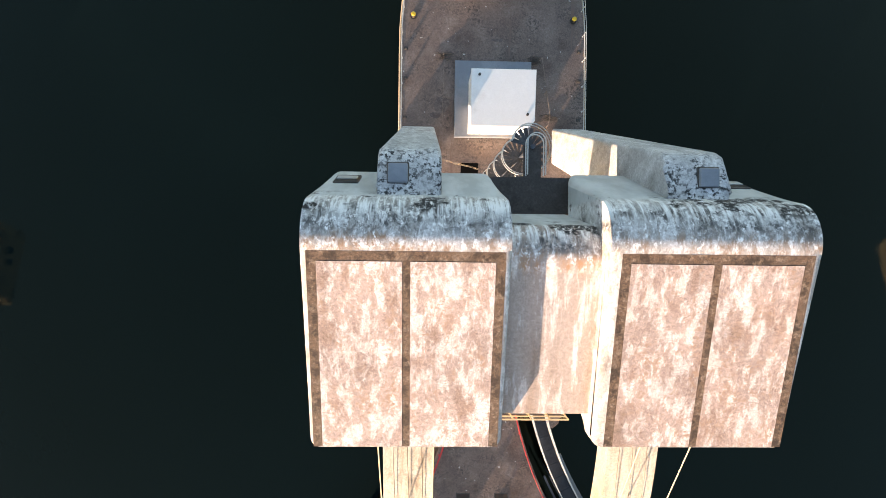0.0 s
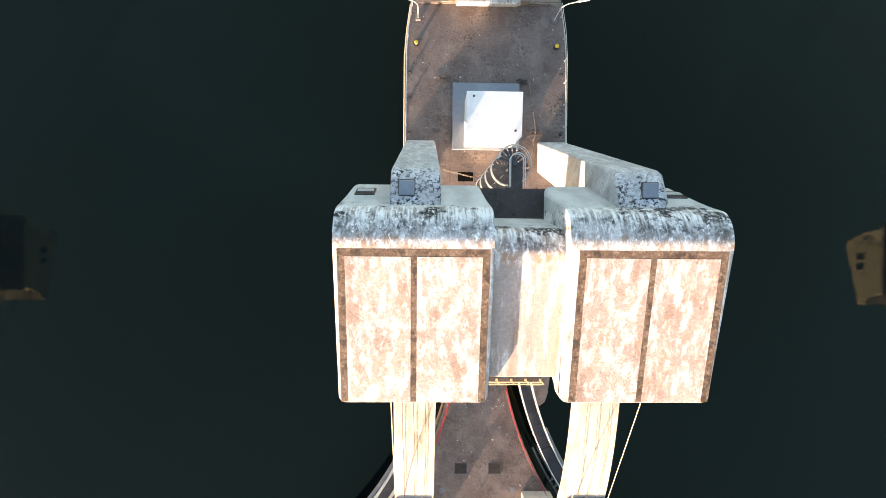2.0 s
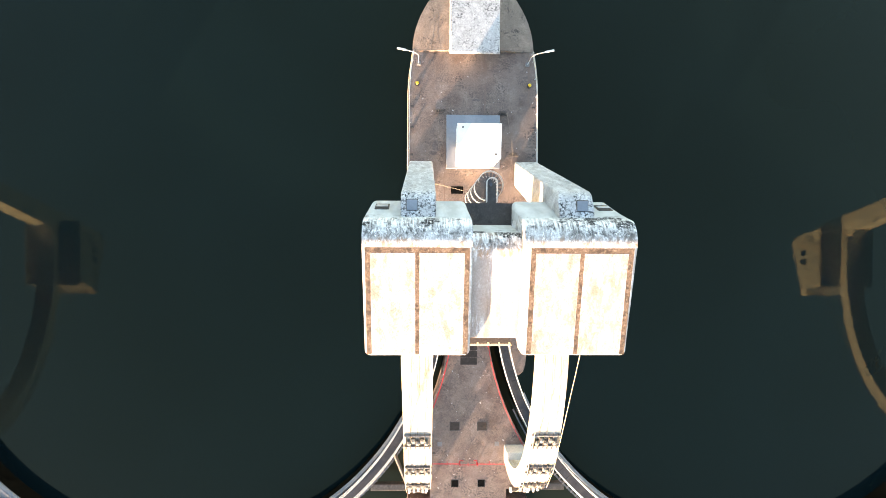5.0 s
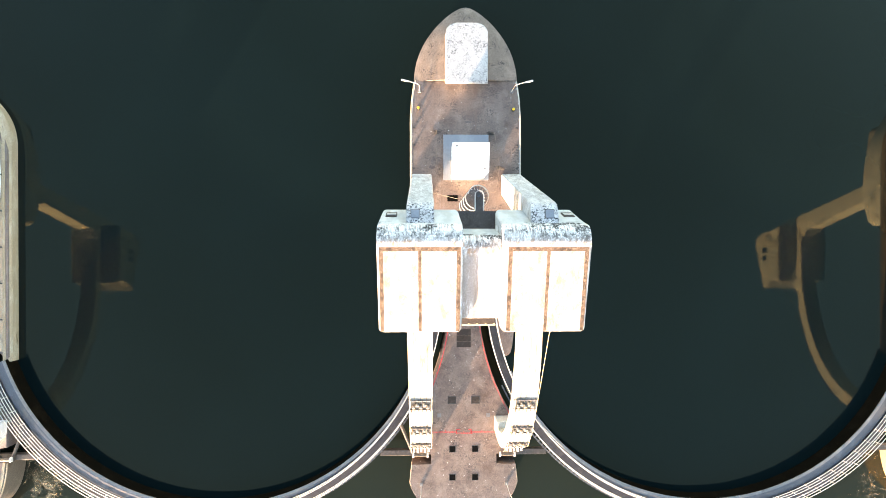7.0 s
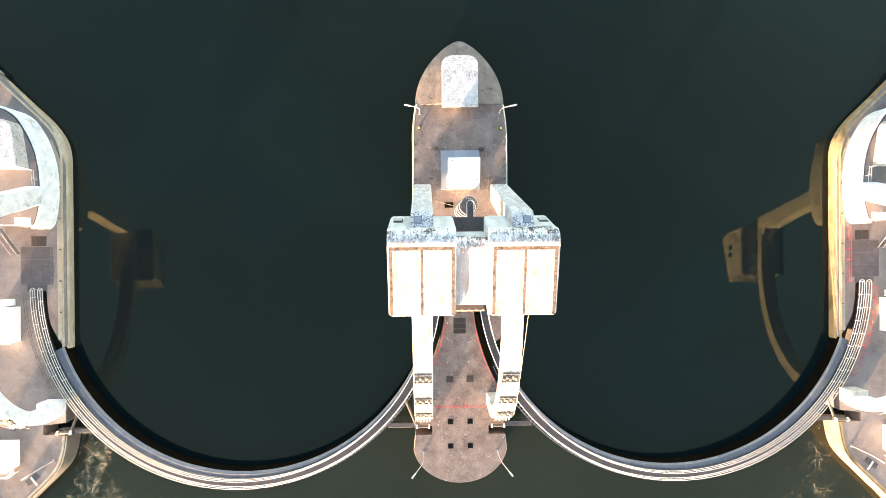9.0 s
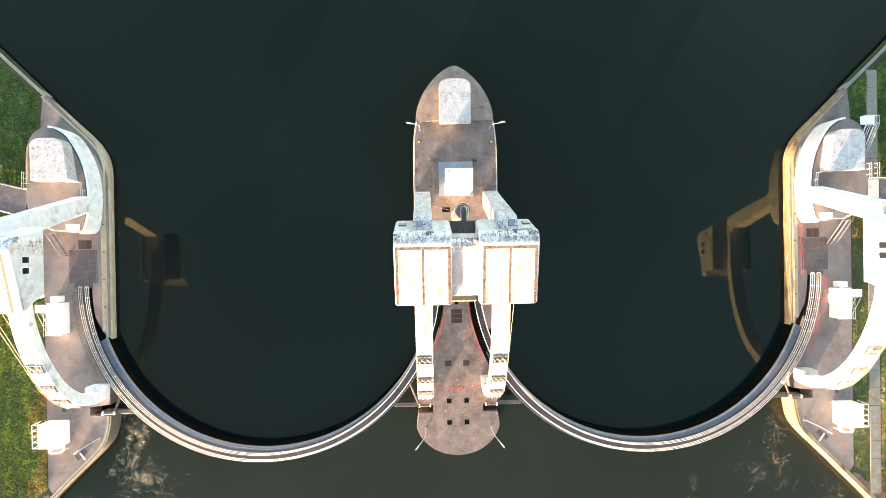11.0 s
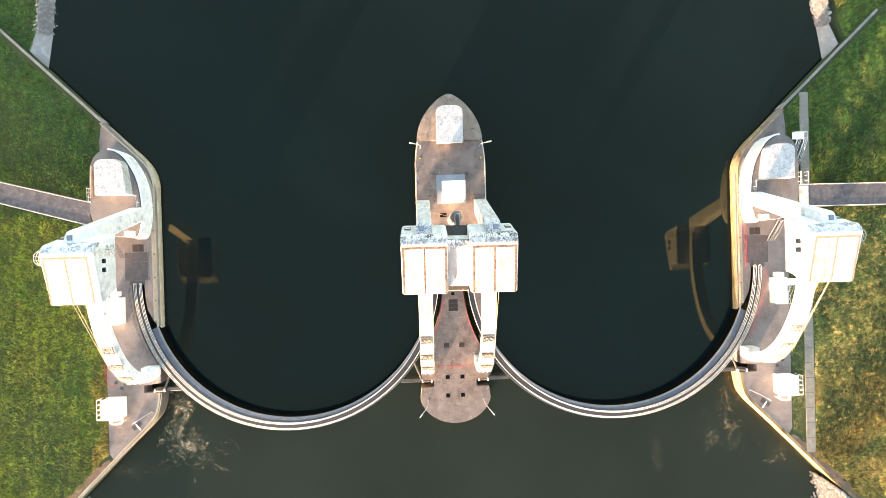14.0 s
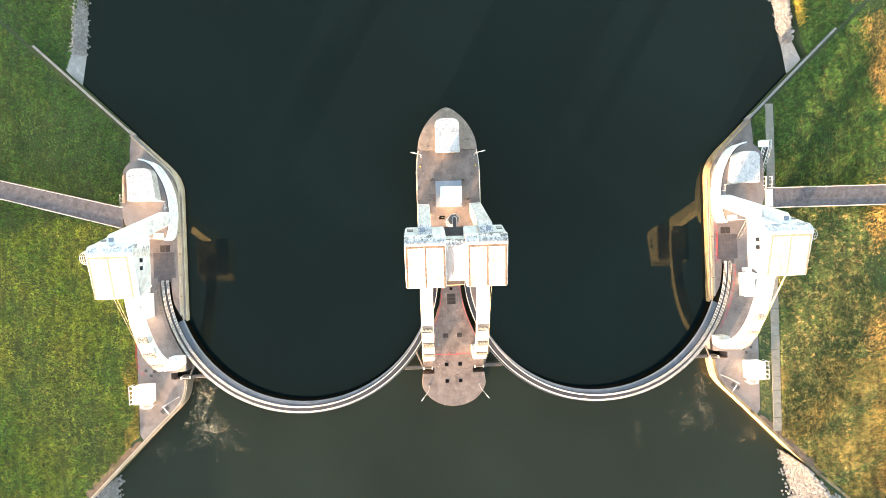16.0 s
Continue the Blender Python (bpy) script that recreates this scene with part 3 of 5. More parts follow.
    for name, own, mat, text in (("hatch_rim", box(-0.5, 0.5, -0.7, 0.75, -0.05, 0.1, 0.02), DARK_STEEL, ""),
                                 ("hatch_lid", box(-0.42, 0.42, -0.2, 0.3, 0.1, 0.16, 0.02), RAIL, "small pale hatch lid")):
        bmesh.ops.transform(own, matrix=lean, verts=own.verts)
        part(name, own, mat, head, text)
    for i in range(windows):
        y = -0.8 - 1.35 * i
        wx = x1 if side > 0 else x0
        w = part("window", box(wx - 0.12, wx + 0.02, y - 0.36, y + 0.36, 23.9, 25.1, 0.02), GLASS, head, "dark window")
        part("sill", box(wx - 0.1, wx + 0.22, y - 0.44, y + 0.44, 23.78, 23.9, 0.02), WHITE, w)
    # sheave frames and cables down the back of the leg
    for a, n in ((31.5, 0), (41.5, 1), (51.0, 2)):
        y, z = arch_point(a, ARC_R)
        turn = Matrix.Translation((0, y, z)) @ Matrix.Rotation(radians(a), 4, "X")
        for k in (-0.62, 0.62 - 0.2 * n):
            piece("cross_beam", BEAM, t, turn @ Matrix.Translation((sx(cx, y), k, 0.2)))
        for k in range(6):
            x = sx(lx0 + 0.22 + (lx1 - lx0 - 0.44) * k / 5, y)
            piece("cheek_plate", CHEEK, t, turn @ Matrix.Translation((x, 0.05 * ((k + n) % 3 - 1), 0.22)))
        for k in range(5):
            x = sx(lx0 + 0.45 + (lx1 - lx0 - 0.9) * k / 4, y)
            piece("sheave", SHEAVE, t, turn @ Matrix.Translation((x, 0.3 * (k % 2) - 0.15, 0.2)))
    y, z = arch_point(58.0, ARC_R)
    for k in range(5):
        x = lx0 + 0.35 + (lx1 - lx0 - 0.7) * k / 4
        piece("rope_anchor", ANCHOR, t, Matrix.Translation((x, y - 0.1 * (k % 2), z)) @ Matrix.Rotation(radians(62), 4, "X"))
    for k in range(3):
        # ropes lying on the leg
        x = lx0 + 0.55 + (lx1 - lx0 - 1.1) * k / 2
        pts = []
        for a in range(10 + (k * 5) % 4, 60, 3):
            y, z = arch_point(a, ARC_R + 0.1)
            pts.append((sx(x, y) + 0.05 * math.sin(a * 0.3 + k), y, z))
        part("cable", tube(pts, 0.016, 4), CABLE, t, "hoisting cable")
    for k, (f, a) in enumerate(((0.03, 41.5), (0.97, 31.5)) if abs(cx) < 20 else ((0.06, 41.5), (0.2, 31.5), (0.8, 31.5), (0.94, 41.5))):
        # taut ropes from the front of the head to the sheaves
        x = lx0 + (lx1 - lx0) * f
        ends = [arch_point(b, ARC_R + 0.42) for b in (a, a + 9.5, a + 19)]
        part("cable", tube([(sx(x, -7.2), -7.2, 24.3 - 0.3 * (k % 2)), (sx(x, ends[0][0]), *ends[0])], 0.028, 5), ROPE, t, "taut pale cable")
        part("cable", tube([(sx(x, p[0]), *p) for p in ends], 0.026, 5), ROPE, t, "taut pale cable")
    if abs(cx) > 20:
        # inspection ladder lying along the leg
        for k in (-0.42, 0.42):
            part("ladder_rail", tube([(sx(cx + k, arch_point(a, ARC_R)[0]), *arch_point(a, ARC_R + 0.22)) for a in range(15, 60, 3)], 0.04, 5), FLANGE, t)
        for i in range(34):
            a = 15.5 + i * 1.28
            piece("rung", RUNG, t, Matrix.Translation((sx(cx, arch_point(a, ARC_R)[0]), *arch_point(a, ARC_R + 0.22))))
    return t


own = bmesh.new()
bmesh.ops.create_cone(own, cap_ends=True, segments=16, radius1=0.21, radius2=0.21, depth=0.1, matrix=Matrix.Rotation(radians(90), 4, "Y"))
bmesh.ops.create_cone(own, cap_ends=True, segments=10, radius1=0.12, radius2=0.12, depth=0.3, matrix=Matrix.Rotation(radians(90), 4, "Y"))
box(-0.1, -0.07, -0.26, 0.26, -0.2, 0.06, bm=own)
box(0.07, 0.1, -0.26, 0.26, -0.2, 0.06, bm=own)
SHEAVE = finish(own, SHEAVE_STEEL, "sheave")
RUNG = finish(tube([(-0.42, 0, 0), (0.42, 0, 0)], 0.03, 5), FLANGE, "rung")
BEAM = finish(box(-1.18, 1.18, -0.045, 0.045, -0.2, 0.0, 0.015), FLANGE, "cross_beam")
CHEEK = finish(box(-0.022, 0.022, -0.8, 0.72, -0.2, 0.02, 0.008, bm=box(-0.05, 0.05, -0.88, -0.68, -0.2, 0.0)), DARK_STEEL, "cheek_plate")
ANCHOR = finish(tube([(0, 0, 0.15), (0, 0.9, 0.15)], 0.05, 6, bm=box(-0.11, 0.11, -0.16, 0.16, -0.05, 0.35, 0.05, 2)), LAMP_WHITE, "rope_anchor")

for s in (1, -1):
    tower(-8.88 if s > 0 else 9.06, -1.7 * s, -6.5 if s > 0 else 6.35, -4.15 if s > 0 else 4.0, "tall weathered concrete hoist tower standing on the river pier", 0 if s > 0 else -0.42,
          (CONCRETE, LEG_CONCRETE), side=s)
    tower(-62.55 if s > 0 else 62.75, -54.65 if s > 0 else 54.4, -59.4 * s, -57.0 * s, "tall pale concrete hoist tower on the river bank", 0.95 * s, (WHITEWASH, NEAR_WHITE), windows=2, side=s, splay=-0.5 * s)

# link between the two pier heads
lk = thing("link_house", (0, -2.5, 20.5), "lower concrete link room between the two tower heads", "machine room")
prof = [(-6.2, 20.5), (-6.25, 24.55), (-6.2, 24.7)] + shoulder(-0.35, 26.28, 1.1) + [(1.72, 20.5)]
part("body", extrude_x(prof, -1.72, 1.72), LINK_CONCRETE, lk, smooth=34)
part("balcony", box(-1.65, 1.65, -7.3, -6.25, 20.9, 21.05), GRATING, lk)
# the rope's yellow colours this rail as if lit by the low sun
railing("", [(-1.6, -7.2, 21.05), (1.6, -7.2, 21.05)], "", parent=lk, step=0.8, mat=ROPE)

# landing and spiral stair
st = thing("spiral_stair", (0.2, 4.8, HIGH), "grey steel spiral stair with pale handrails", "stair")
part("landing", box(-2.1, 2.1, 1.73, 3.4, 20.35, 20.45, bm=box(-0.2, 0.6, 3.4, 4.85, 20.35, 20.45)), GRATING, st, "dark steel grating landing")
part("column", cylinder(0.2, 4.8, HIGH, 20.6, 0.11, 12), STEEL, st)
own = bmesh.new()
v = [own.verts.new(p) for p in ((0.1, -0.04, 0), (1.02, -0.1, 0), (1.02, 0.1, 0), (0.1, 0.04, 0))]
w = [own.verts.new(p.co + Vector((0, 0, 0.04))) for p in v]
own.faces.new(v[::-1]), own.faces.new(w)
for i in range(4):
    own.faces.new((v[i], v[(i + 1) % 4], w[(i + 1) % 4], w[i]))
TREAD = finish(own, TREAD_STEEL, "tread")
steps = 80
for i in range(steps):
    a = 100 + i * 19.0
    piece("tread", TREAD, st, Matrix.Translation((0.2, 4.8, HIGH + 0.19 * (i + 1) - 0.15)) @ Matrix.Rotation(radians(a), 4, "Z"))
for r in (1.04,):
    for h in (1.0, 0.55):
        part("handrail", tube([(0.2 + r * math.cos(radians(100 + i * 9.5)), 4.8 + r * math.sin(radians(100 + i * 9.5)), HIGH + 0.19 * i / 2 + h) for i in range(2 * steps)], 0.03, 5), RAIL, st)
for h in (0.55, 1.05):
    u = [(-0.2, 3.4), (-0.2, 4.85)] + [(0.2 + 0.4 * math.cos(radians(a)), 4.85 + 0.4 * math.sin(radians(a))) for a in range(165, -1, -15)] + [(0.6, 3.4)]
    part("handrail", tube([(x, y, 20.45 + h) for x, y in u], 0.03, 5), RAIL, st)


# ---------------------------------------------------------------- gates
BRACKET = finish(box(29.1, 29.63, -0.05, 0.05, 1.38, 1.5, bm=box(29.2, 29.3, -0.12, 0.12, 1.3, 1.38)), FLANGE, "bracket")


def gate(s):
    c, k = (s * WALK_X, WALK_Y), (s * SKIN_X, SKIN_Y)
    g = thing("visor_gate", (c[0], c[1] - 26, TAIL), "large curved steel visor gate lowered across the river", "gate", "visor gates")
    a0, a1 = (-23.0, -161.0) if s < 0 else (-19.0, -157.0)
    part("skin_plate", sweep([(27.25, -4.5), (27.25, 1.75), (27.5, 1.75), (27.5, -4.5)], k, a0, a1, 72), SKIN, g, "near-black skin plate")
    part("flange", sweep([(27.22, 1.78), (27.22, 1.92), (27.56, 1.92), (27.56, 1.78)], k, a0, a1, 72), FLANGE, g, "pale flange along the upstream edge")
    # the plate that fills the widening gap between flange and walkway
    own = bmesh.new()
    rings = []
    for i in range(73):
        a = radians(a0 + (a1 - a0) * i / 72)
        u = Vector((math.cos(a), math.sin(a)))
        p, q = Vector(k) + u * 27.56, Vector(c) + u * 28.0
        if (q - p).dot(u) < 0.02:
            q = p + u * 0.02
        rings.append([own.verts.new((*v, z)) for v, z in ((p, 1.80), (p, 1.86), (q, 1.70), (q, 1.64))])
    for m, n in zip(rings, rings[1:]):
        for i in range(4):
            own.faces.new((m[i], m[(i + 1) % 4], n[(i + 1) % 4], n[i]))
    own.faces.new(rings[0]), own.faces.new(rings[-1][::-1])
    part("sloped_plate", own, GATE_STEEL, g, "blue-grey sloping plate")
    part("downstream_plate", sweep([(29.12, -4.5), (29.12, 1.7), (29.19, 1.7), (29.19, -4.5)], c, a0 - 1.5, a1 + 1.5, 72), STEEL, g)
    part("girder", sweep([(29.46, 1.2), (29.46, 1.36), (29.63, 1.36), (29.63, 1.2)], c, a0 - 1.5, a1 + 1.5, 72), STEEL, g)
    # walkway plates and handrails
    n = 80
    w0, w1 = -0.5, -179.5
    da = (w1 - w0) / n
    me = finish(sweep([(28.0, 1.78), (28.0, 1.84), (29.05, 1.84), (29.05, 1.78)], (0, 0), 0.02, -da - 0.02, 2), PLATE, "walkway_plate")
    for i in range(n):
        a = w0 + da * (i + 1)
        piece("walkway_plate", me, g, Matrix.Translation((*c, 0)) @ Matrix.Rotation(radians(a), 4, "Z"))
    for r in (28.0, 29.05):
        line = [(*p, 1.84) for p in arc(c, r, w0, w1, 90)]
        for h in (1.12, 0.62, 0.14):
            part("handrail", tube([(x, y, z + h) for x, y, z in line], 0.042, 5), RAIL, g, "pale handrail")
        key = "gate post"
        if key not in POST_MESH:
            POST_MESH[key] = finish(cylinder(0, 0, 0, 1.12, 0.045, 6), RAIL, "post")
        for p in resample(line, 1.95):
            piece("post", POST_MESH[key], g, Matrix.Translation(p))
        for e in (w0, w1):
            # rounded end of the rail
            x, y = arc(c, r, e, e, 1)[0]
            part("rail_end", tube([(x, y + 0.28 * math.sin(radians(h)), 1.84 + 0.63 + 0.49 * math.cos(radians(h))) for h in range(0, 181, 30)], 0.042, 5), RAIL, g, "pale handrail")
    for i in range(94):
        a = -31 - i * 1.27
        piece("bracket", BRACKET, g, Matrix.Translation((*c, 0)) @ Matrix.Rotation(radians(a), 4, "Z"))
    # hinge arms to the pier and to the bank
    for k in (1, -1):
        x0, x1 = s * GATE_X + k * 20.8, s * GATE_X + k * 26.6
        part("hinge_arm", box(min(x0, x1), max(x0, x1), -26.6, -25.9, 0.3, 1.2, 0.05), DARK_STEEL, g, "dark steel hinge arm")
        own = tube([(s * GATE_X + k * 24.9, -26.2, 1.3), (s * GATE_X + k * 23.4, -22.5, 1.5)], 0.2, 8)
        part("brace", own, DARK_STEEL, g)
    return g


gate(-1)
gate(1)


# ---------------------------------------------------------------- bank abutments
def abutment(s):
    c = (-WALK_X, WALK_Y)
    name = "west" if s > 0 else "east"
    a = thing("abutment_" + name, (s * -62, 0, -5), "concrete bank abutment with a lower and a raised deck", "abutment", "abutments", "structure")
    o = [(-56.75, 12.0), (-57.3, 15.0), (-58.8, 18.0), (-62.5, 21.7), (-66.7, 26.1), (-67.2, 22), (-67.2, -38.3), (-66.5, -39.4), (-59.5, -33.0), (-58.3, -31.2), (-57.7, -29.0), (-57.4, -26.8),
         (-60.3, -26.8), (-60.3, -25.3), (-57.0, -25.0)]
    o += arc(c, 30.2, 213.5, 180, 14) + arc(c, 27.75, 180, 191, 6) + [(-57.95, -12.9), (-57.0, -14.2), (-56.75, -13.7)]
    part("lower_deck", prism(mirror(o, s), -5, LOW, 0.06), SIDE_DECK, a, "brown-grey concrete deck")
    # river wall coping
    line = rounded([(-66.3, 26.1), (-62.0, 21.9), (-58.0, 18.2), (-56.25, 14.9), (-56.2, 11.0), (-56.2, -14.3)])
    part("river_coping", ledge(line, [(-0.35, -5.0), (-0.35, 0.85), (-0.42, 1.0), (-1.05, 1.62), (-1.05, LOW - 0.3)], s), COPING if s > 0 else SUNLIT_WALL, a, "pale stained coping sloping to the river")
    line = rounded([(-58.9, 15.6), (-57.75, 13.0), (-57.45, 10.0), (-57.45, -13.0)])
    own = bmesh.new()
    wall_strip(mirror(line, s), 0.42, LOW, LOW + 0.12, own)
    part("inner_kerb", own, COPING, a)
    # wing walls
    own = bmesh.new()
    line = mirror([(-66.25, 25.5), (-86.3, 44.8)], s)
    wall_strip(line, 0.2, -5, LOW + 0.17, own)
    for k in (0.15, -0.15):
        wall_strip(beside(line, k), 0.075, LOW + 0.12, LOW + 0.35, own)
    part("wing_wall", own, APRON, a, "grey wing wall upstream")
    own = bmesh.new()
    far = (-88.5, -62.0) if s > 0 else (-92, -63.5)
    line = mirror(rounded([(-57.15, -26.85), (-57.4, -29.0), (-58.0, -31.2), (-59.4, -33.0), (-63.8, -37.2)]) + [(-77.5, -51.0), far], s)
    wall_strip(line, 0.26, -5, LOW - 0.06, own)
    # shade tone on the west wall, sun tone on the east one
    part("wing_wall", own, SHADED_WALL if s > 0 else SUNLIT_WALL, a, "stained wing wall downstream")
    own = bmesh.new()
    wall_strip(beside(line, -0.13 * s), 0.16, LOW - 0.1, LOW + 0.05, own)
    wall_strip(beside(line, 0.24 * s), 0.07, LOW - 0.1, LOW + 0.02, own)
    part("wing_coping", own, COPING if s > 0 else SUNLIT_WALL, a, "two pale copings with a groove between them")
    # raised deck with a rounded wall towards the river
    u = [(-58.3, 4.6), (-57.9, 6.0), (-57.7, 9.0), (-58.1, 12.5), (-59.0, 15.2), (-60.6, 18.0), (-62.3, 19.4), (-64.0, 19.8), (-65.8, 19.0), (-67.0, 17.0), (-67.2, 13.0), (-67.2, 5.6), (-62.5, 3.2), (-59.3, 3.2), (-58.6, 3.6)]
    part("upper_deck", prism(mirror(rounded(u + [u[0]])[:-1], s), LOW + 0.004, HIGH, 0.06), SIDE_DECK, a, "raised concrete deck")
    own = bmesh.new()
    ring = [(-59.0, 3.05), (-58.4, 3.4), (-58.05, 4.4), (-57.7, 6.0), (-57.5, 9.0), (-57.9, 12.6), (-58.85, 15.4), (-60.5, 18.2), (-61.6, 19.1), (-62.6, 19.6)]
    wall_strip(mirror(rounded(ring + [(-63.6, 19.75)]), s), 0.16, LOW, HIGH + 0.12, own)
    part("rounded_wall", own, NEAR_WHITE, a, "pale rounded retaining wall", smooth=34)
    # dark strip that draws the shadow gap between deck and wall
    own = bmesh.new()
    inner = [(x - 0.27, y - (0.2 if y > 15 else 0.0)) for x, y in ring]
    wall_strip(mirror(rounded(inner), s), 0.07, HIGH, HIGH + 0.1, own)
    part("edge_shadow", own, DARK_STEEL, a, "dark strip drawn as the shadow gap along the wall top")
    # block on the raised deck
    if s > 0:
        end_block(-65.0, -60.2, 11.1, 17.8, HIGH + 0.004, inner=1.0)
    else:
        end_block(60.2, 65.0, 11.1, 17.8, HIGH + 0.004, inner=-1.0)
    railing("guard_rail", mirror([(-60.7, 11.0, HIGH), (-58.3, 10.9, HIGH), (-58.15, 9.0, HIGH), (-58.2, 7.0, HIGH)], s), "thin pale guard rail on the raised deck")
    railing("guard_rail", mirror([(-67.0, 5.3, HIGH), (-62.4, 3.4, HIGH), (-59.0, 3.35, HIGH)], s), "thin pale guard rail on the raised deck")
    railing("kerb_rail", mirror([(-58.2, 2.4, LOW), (-58.2, -5.6, LOW)], s), "thin handrail beside the deck plates", mat=RED if s < 0 else FLANGE, r=0.03, step=1.6)
    railing("pit_rail", mirror([(*p, LOW) for p in arc(c, 30.35, 182, 208, 14)], s), "thin handrail beside the gate slot", mat=RED if s < 0 else DARK_STEEL, r=0.025)
    return a


def ledge(line, section, s):
    """A section of (distance towards the river, z) drawn along a plan line; the land lies to the right of the line's run."""
    own = bmesh.new()
    pts = [Vector(p) for p in line]
    rings = []
    for i, p in enumerate(pts):
        d = (pts[min(i + 1, len(pts) - 1)] - pts[max(i - 1, 0)]).normalized()
        n = Vector((-d.y, d.x))
        rings.append([own.verts.new((s * (p + n * o).x, (p + n * o).y, z)) for o, z in section])
    k = len(section)
    for a, b in zip(rings, rings[1:]):
        for i in range(k):
            own.faces.new((a[i], a[(i + 1) % k], b[(i + 1) % k], b[i]))
    own.faces.new(rings[0])
    own.faces.new(rings[-1][::-1])
    return own


def beside(line, d):
    """The plan line moved sideways."""
    pts = [Vector(p) for p in line]
    out = []
    for i, p in enumerate(pts):
        t = (pts[min(i + 1, len(pts) - 1)] - pts[max(i - 1, 0)]).normalized()
        out.append(tuple(p + Vector((-t.y, t.x)) * d))
    return out


def wall_strip(line, half_width, z0, z1, bm):
    """A wall of even thickness along a plan line."""
    pts = [Vector(p) for p in line]
    left, right = [], []
    for i, p in enumerate(pts):
        d = (pts[min(i + 1, len(pts) - 1)] - pts[max(i - 1, 0)]).normalized()
        n = Vector((-d.y, d.x))
        left.append(p + n * half_width)
        right.append(p - n * half_width)
    own = bmesh.new()
    rings = [[own.verts.new((*q, z)) for q, z in ((l, z0), (l, z1), (r, z1), (r, z0))] for l, r in zip(left, right)]
    for a, b in zip(rings, rings[1:]):
        for k in range(4):
            own.faces.new((a[k], a[(k + 1) % 4], b[(k + 1) % 4], b[k]))
    own.faces.new(rings[0])
    own.faces.new(rings[-1][::-1])
    return join(bm, own)


def rounded(line, times=2):
    """Corner cutting: a smoother plan line with the same ends."""
    for _ in range(times):
        out = [line[0]]
        for p, q in zip(line, line[1:]):
            out += [tuple(0.75 * a + 0.25 * b for a, b in zip(p, q)), tuple(0.25 * a + 0.75 * b for a, b in zip(p, q))]
        line = out + [line[-1]]
    return line


abutment(1)
abutment(-1)


# ---------------------------------------------------------------- footbridges
def footbridge(label, n0, s0, n1, s1, sign):
    cx = (n0[0] + n1[0]) / 2
    b = thing("footbridge", (cx, (n0[1] + s1[1]) / 2, HIGH - 0.8), label, "bridge", "footbridges")
    part("deck", prism([n0, n1, s1, s0], HIGH - 0.7, HIGH - 0.02), ROAD, b, "worn grey-brown bridge deck")
    for p, q in ((n0, n1), (s0, s1)):
        own = bmesh.new()
        wall_strip([p, q], 0.1, HIGH - 0.75, HIGH + 0.06, own)
        part("edge_beam", own, SIDE_DECK, b)
        railing("", [(*p, HIGH + 0.1), (*q, HIGH + 0.1)], "", parent=b, step=2.6, r=0.03)
    return b


def extend(p, q, x):
    return (x, p[1] + (q[1] - p[1]) * (x - p[0]) / (q[0] - p[0]))


footbridge("grey footbridge from the green bank to the raised deck", (-67.0, 9.9), (-67.3, 5.7), extend((-67.0, 9.9), (-91.5, 16.2), -135), extend((-68.65, 6.0), (-91.7, 12.5), -135), 1)
footbridge("grey footbridge from the sunlit bank to the raised deck", (67.6, 9.9), (67.6, 5.75), (135, 9.7), (135, 5.6), -1)


single("bridge_end_slab", box(67.25, 69.0, 5.95, 9.7, HIGH - 0.02, HIGH + 0.03, 0.01), PALE_CONCRETE, "pale concrete slab at the end of the footbridge", "slab", base=(68.1, 7.8, HIGH))


# ---------------------------------------------------------------- things on the upper deck of the pier
base_slab = single("concrete_plinth", box(-2.7, 2.75, 8.0, 13.45, HIGH, HIGH + 0.22, 0.03), SHEET, "flat grey sheet-covered plinth under the white cabin", "plinth", base=(0, 10.7, HIGH))
cabin = thing("equipment_cabin", (0.4, 10.1, HIGH + 0.22), "white flat-roofed equipment cabin on a grey base", "cabin")
roof = [(-1.78, 8.2), (2.15, 8.2), (2.5, 8.6), (2.58, 12.0), (-1.74, 12.0)]
part("body", prism([(x * 0.985 + 0.006, 10.1 + (y - 10.1) * 0.985) for x, y in roof], HIGH + 0.22, 8.3), WHITE, cabin)
part("roof", prism(roof, 8.3, 8.5, 0.03), WHITE, cabin, "white roof slab")
for x, y in ((-1.2, 11.6), (2.0, 9.0)):
    part("roof_vent", cylinder(x, y, 8.5, 8.62, 0.09, 10), DARK_STEEL, cabin)

for x in (-6.45, 6.45):
    k = 1 if x > 0 else -1
    railing("guard_rail", [(x, 4.6, HIGH), (x, 15.6, HIGH), (k * 6.32, 17.6, HIGH), (k * 6.02, 19.7, HIGH)], "thin pale guard rail along the upper deck edge", group="deck rails", r=0.024)
    railing("guard_rail", [(k * 6.02, 19.75, HIGH), (k * 2.6, 19.75, HIGH)], "thin dark guard rail across the deck end", group="deck rails", r=0.016, step=1.1, mat=DARK_STEEL)
railing("pipe_rail", [(-3.9, 6.4, HIGH), (-1.0, 5.7, HIGH)], "thin rail from the leg to the stair", height=0.9, r=0.012, step=1.4, bars=(1.0, 0.5), mat=COPING)
railing("pipe_rail", [(3.4, 13.6, HIGH), (4.0, 9.6, HIGH), (3.6, 6.6, HIGH), (1.3, 6.0, HIGH)], "thin brown pipe rail round the cabin", height=0.8, r=0.02, step=2.4, bars=(1.0,), mat=NOSE)
railing("pipe_rail", [(-3.5, 13.9, HIGH), (-3.55, 9.2, HIGH)], "thin brown pipe rail beside the cabin base", height=0.8, r=0.016, step=2.4, bars=(1.0,), mat=NOSE)
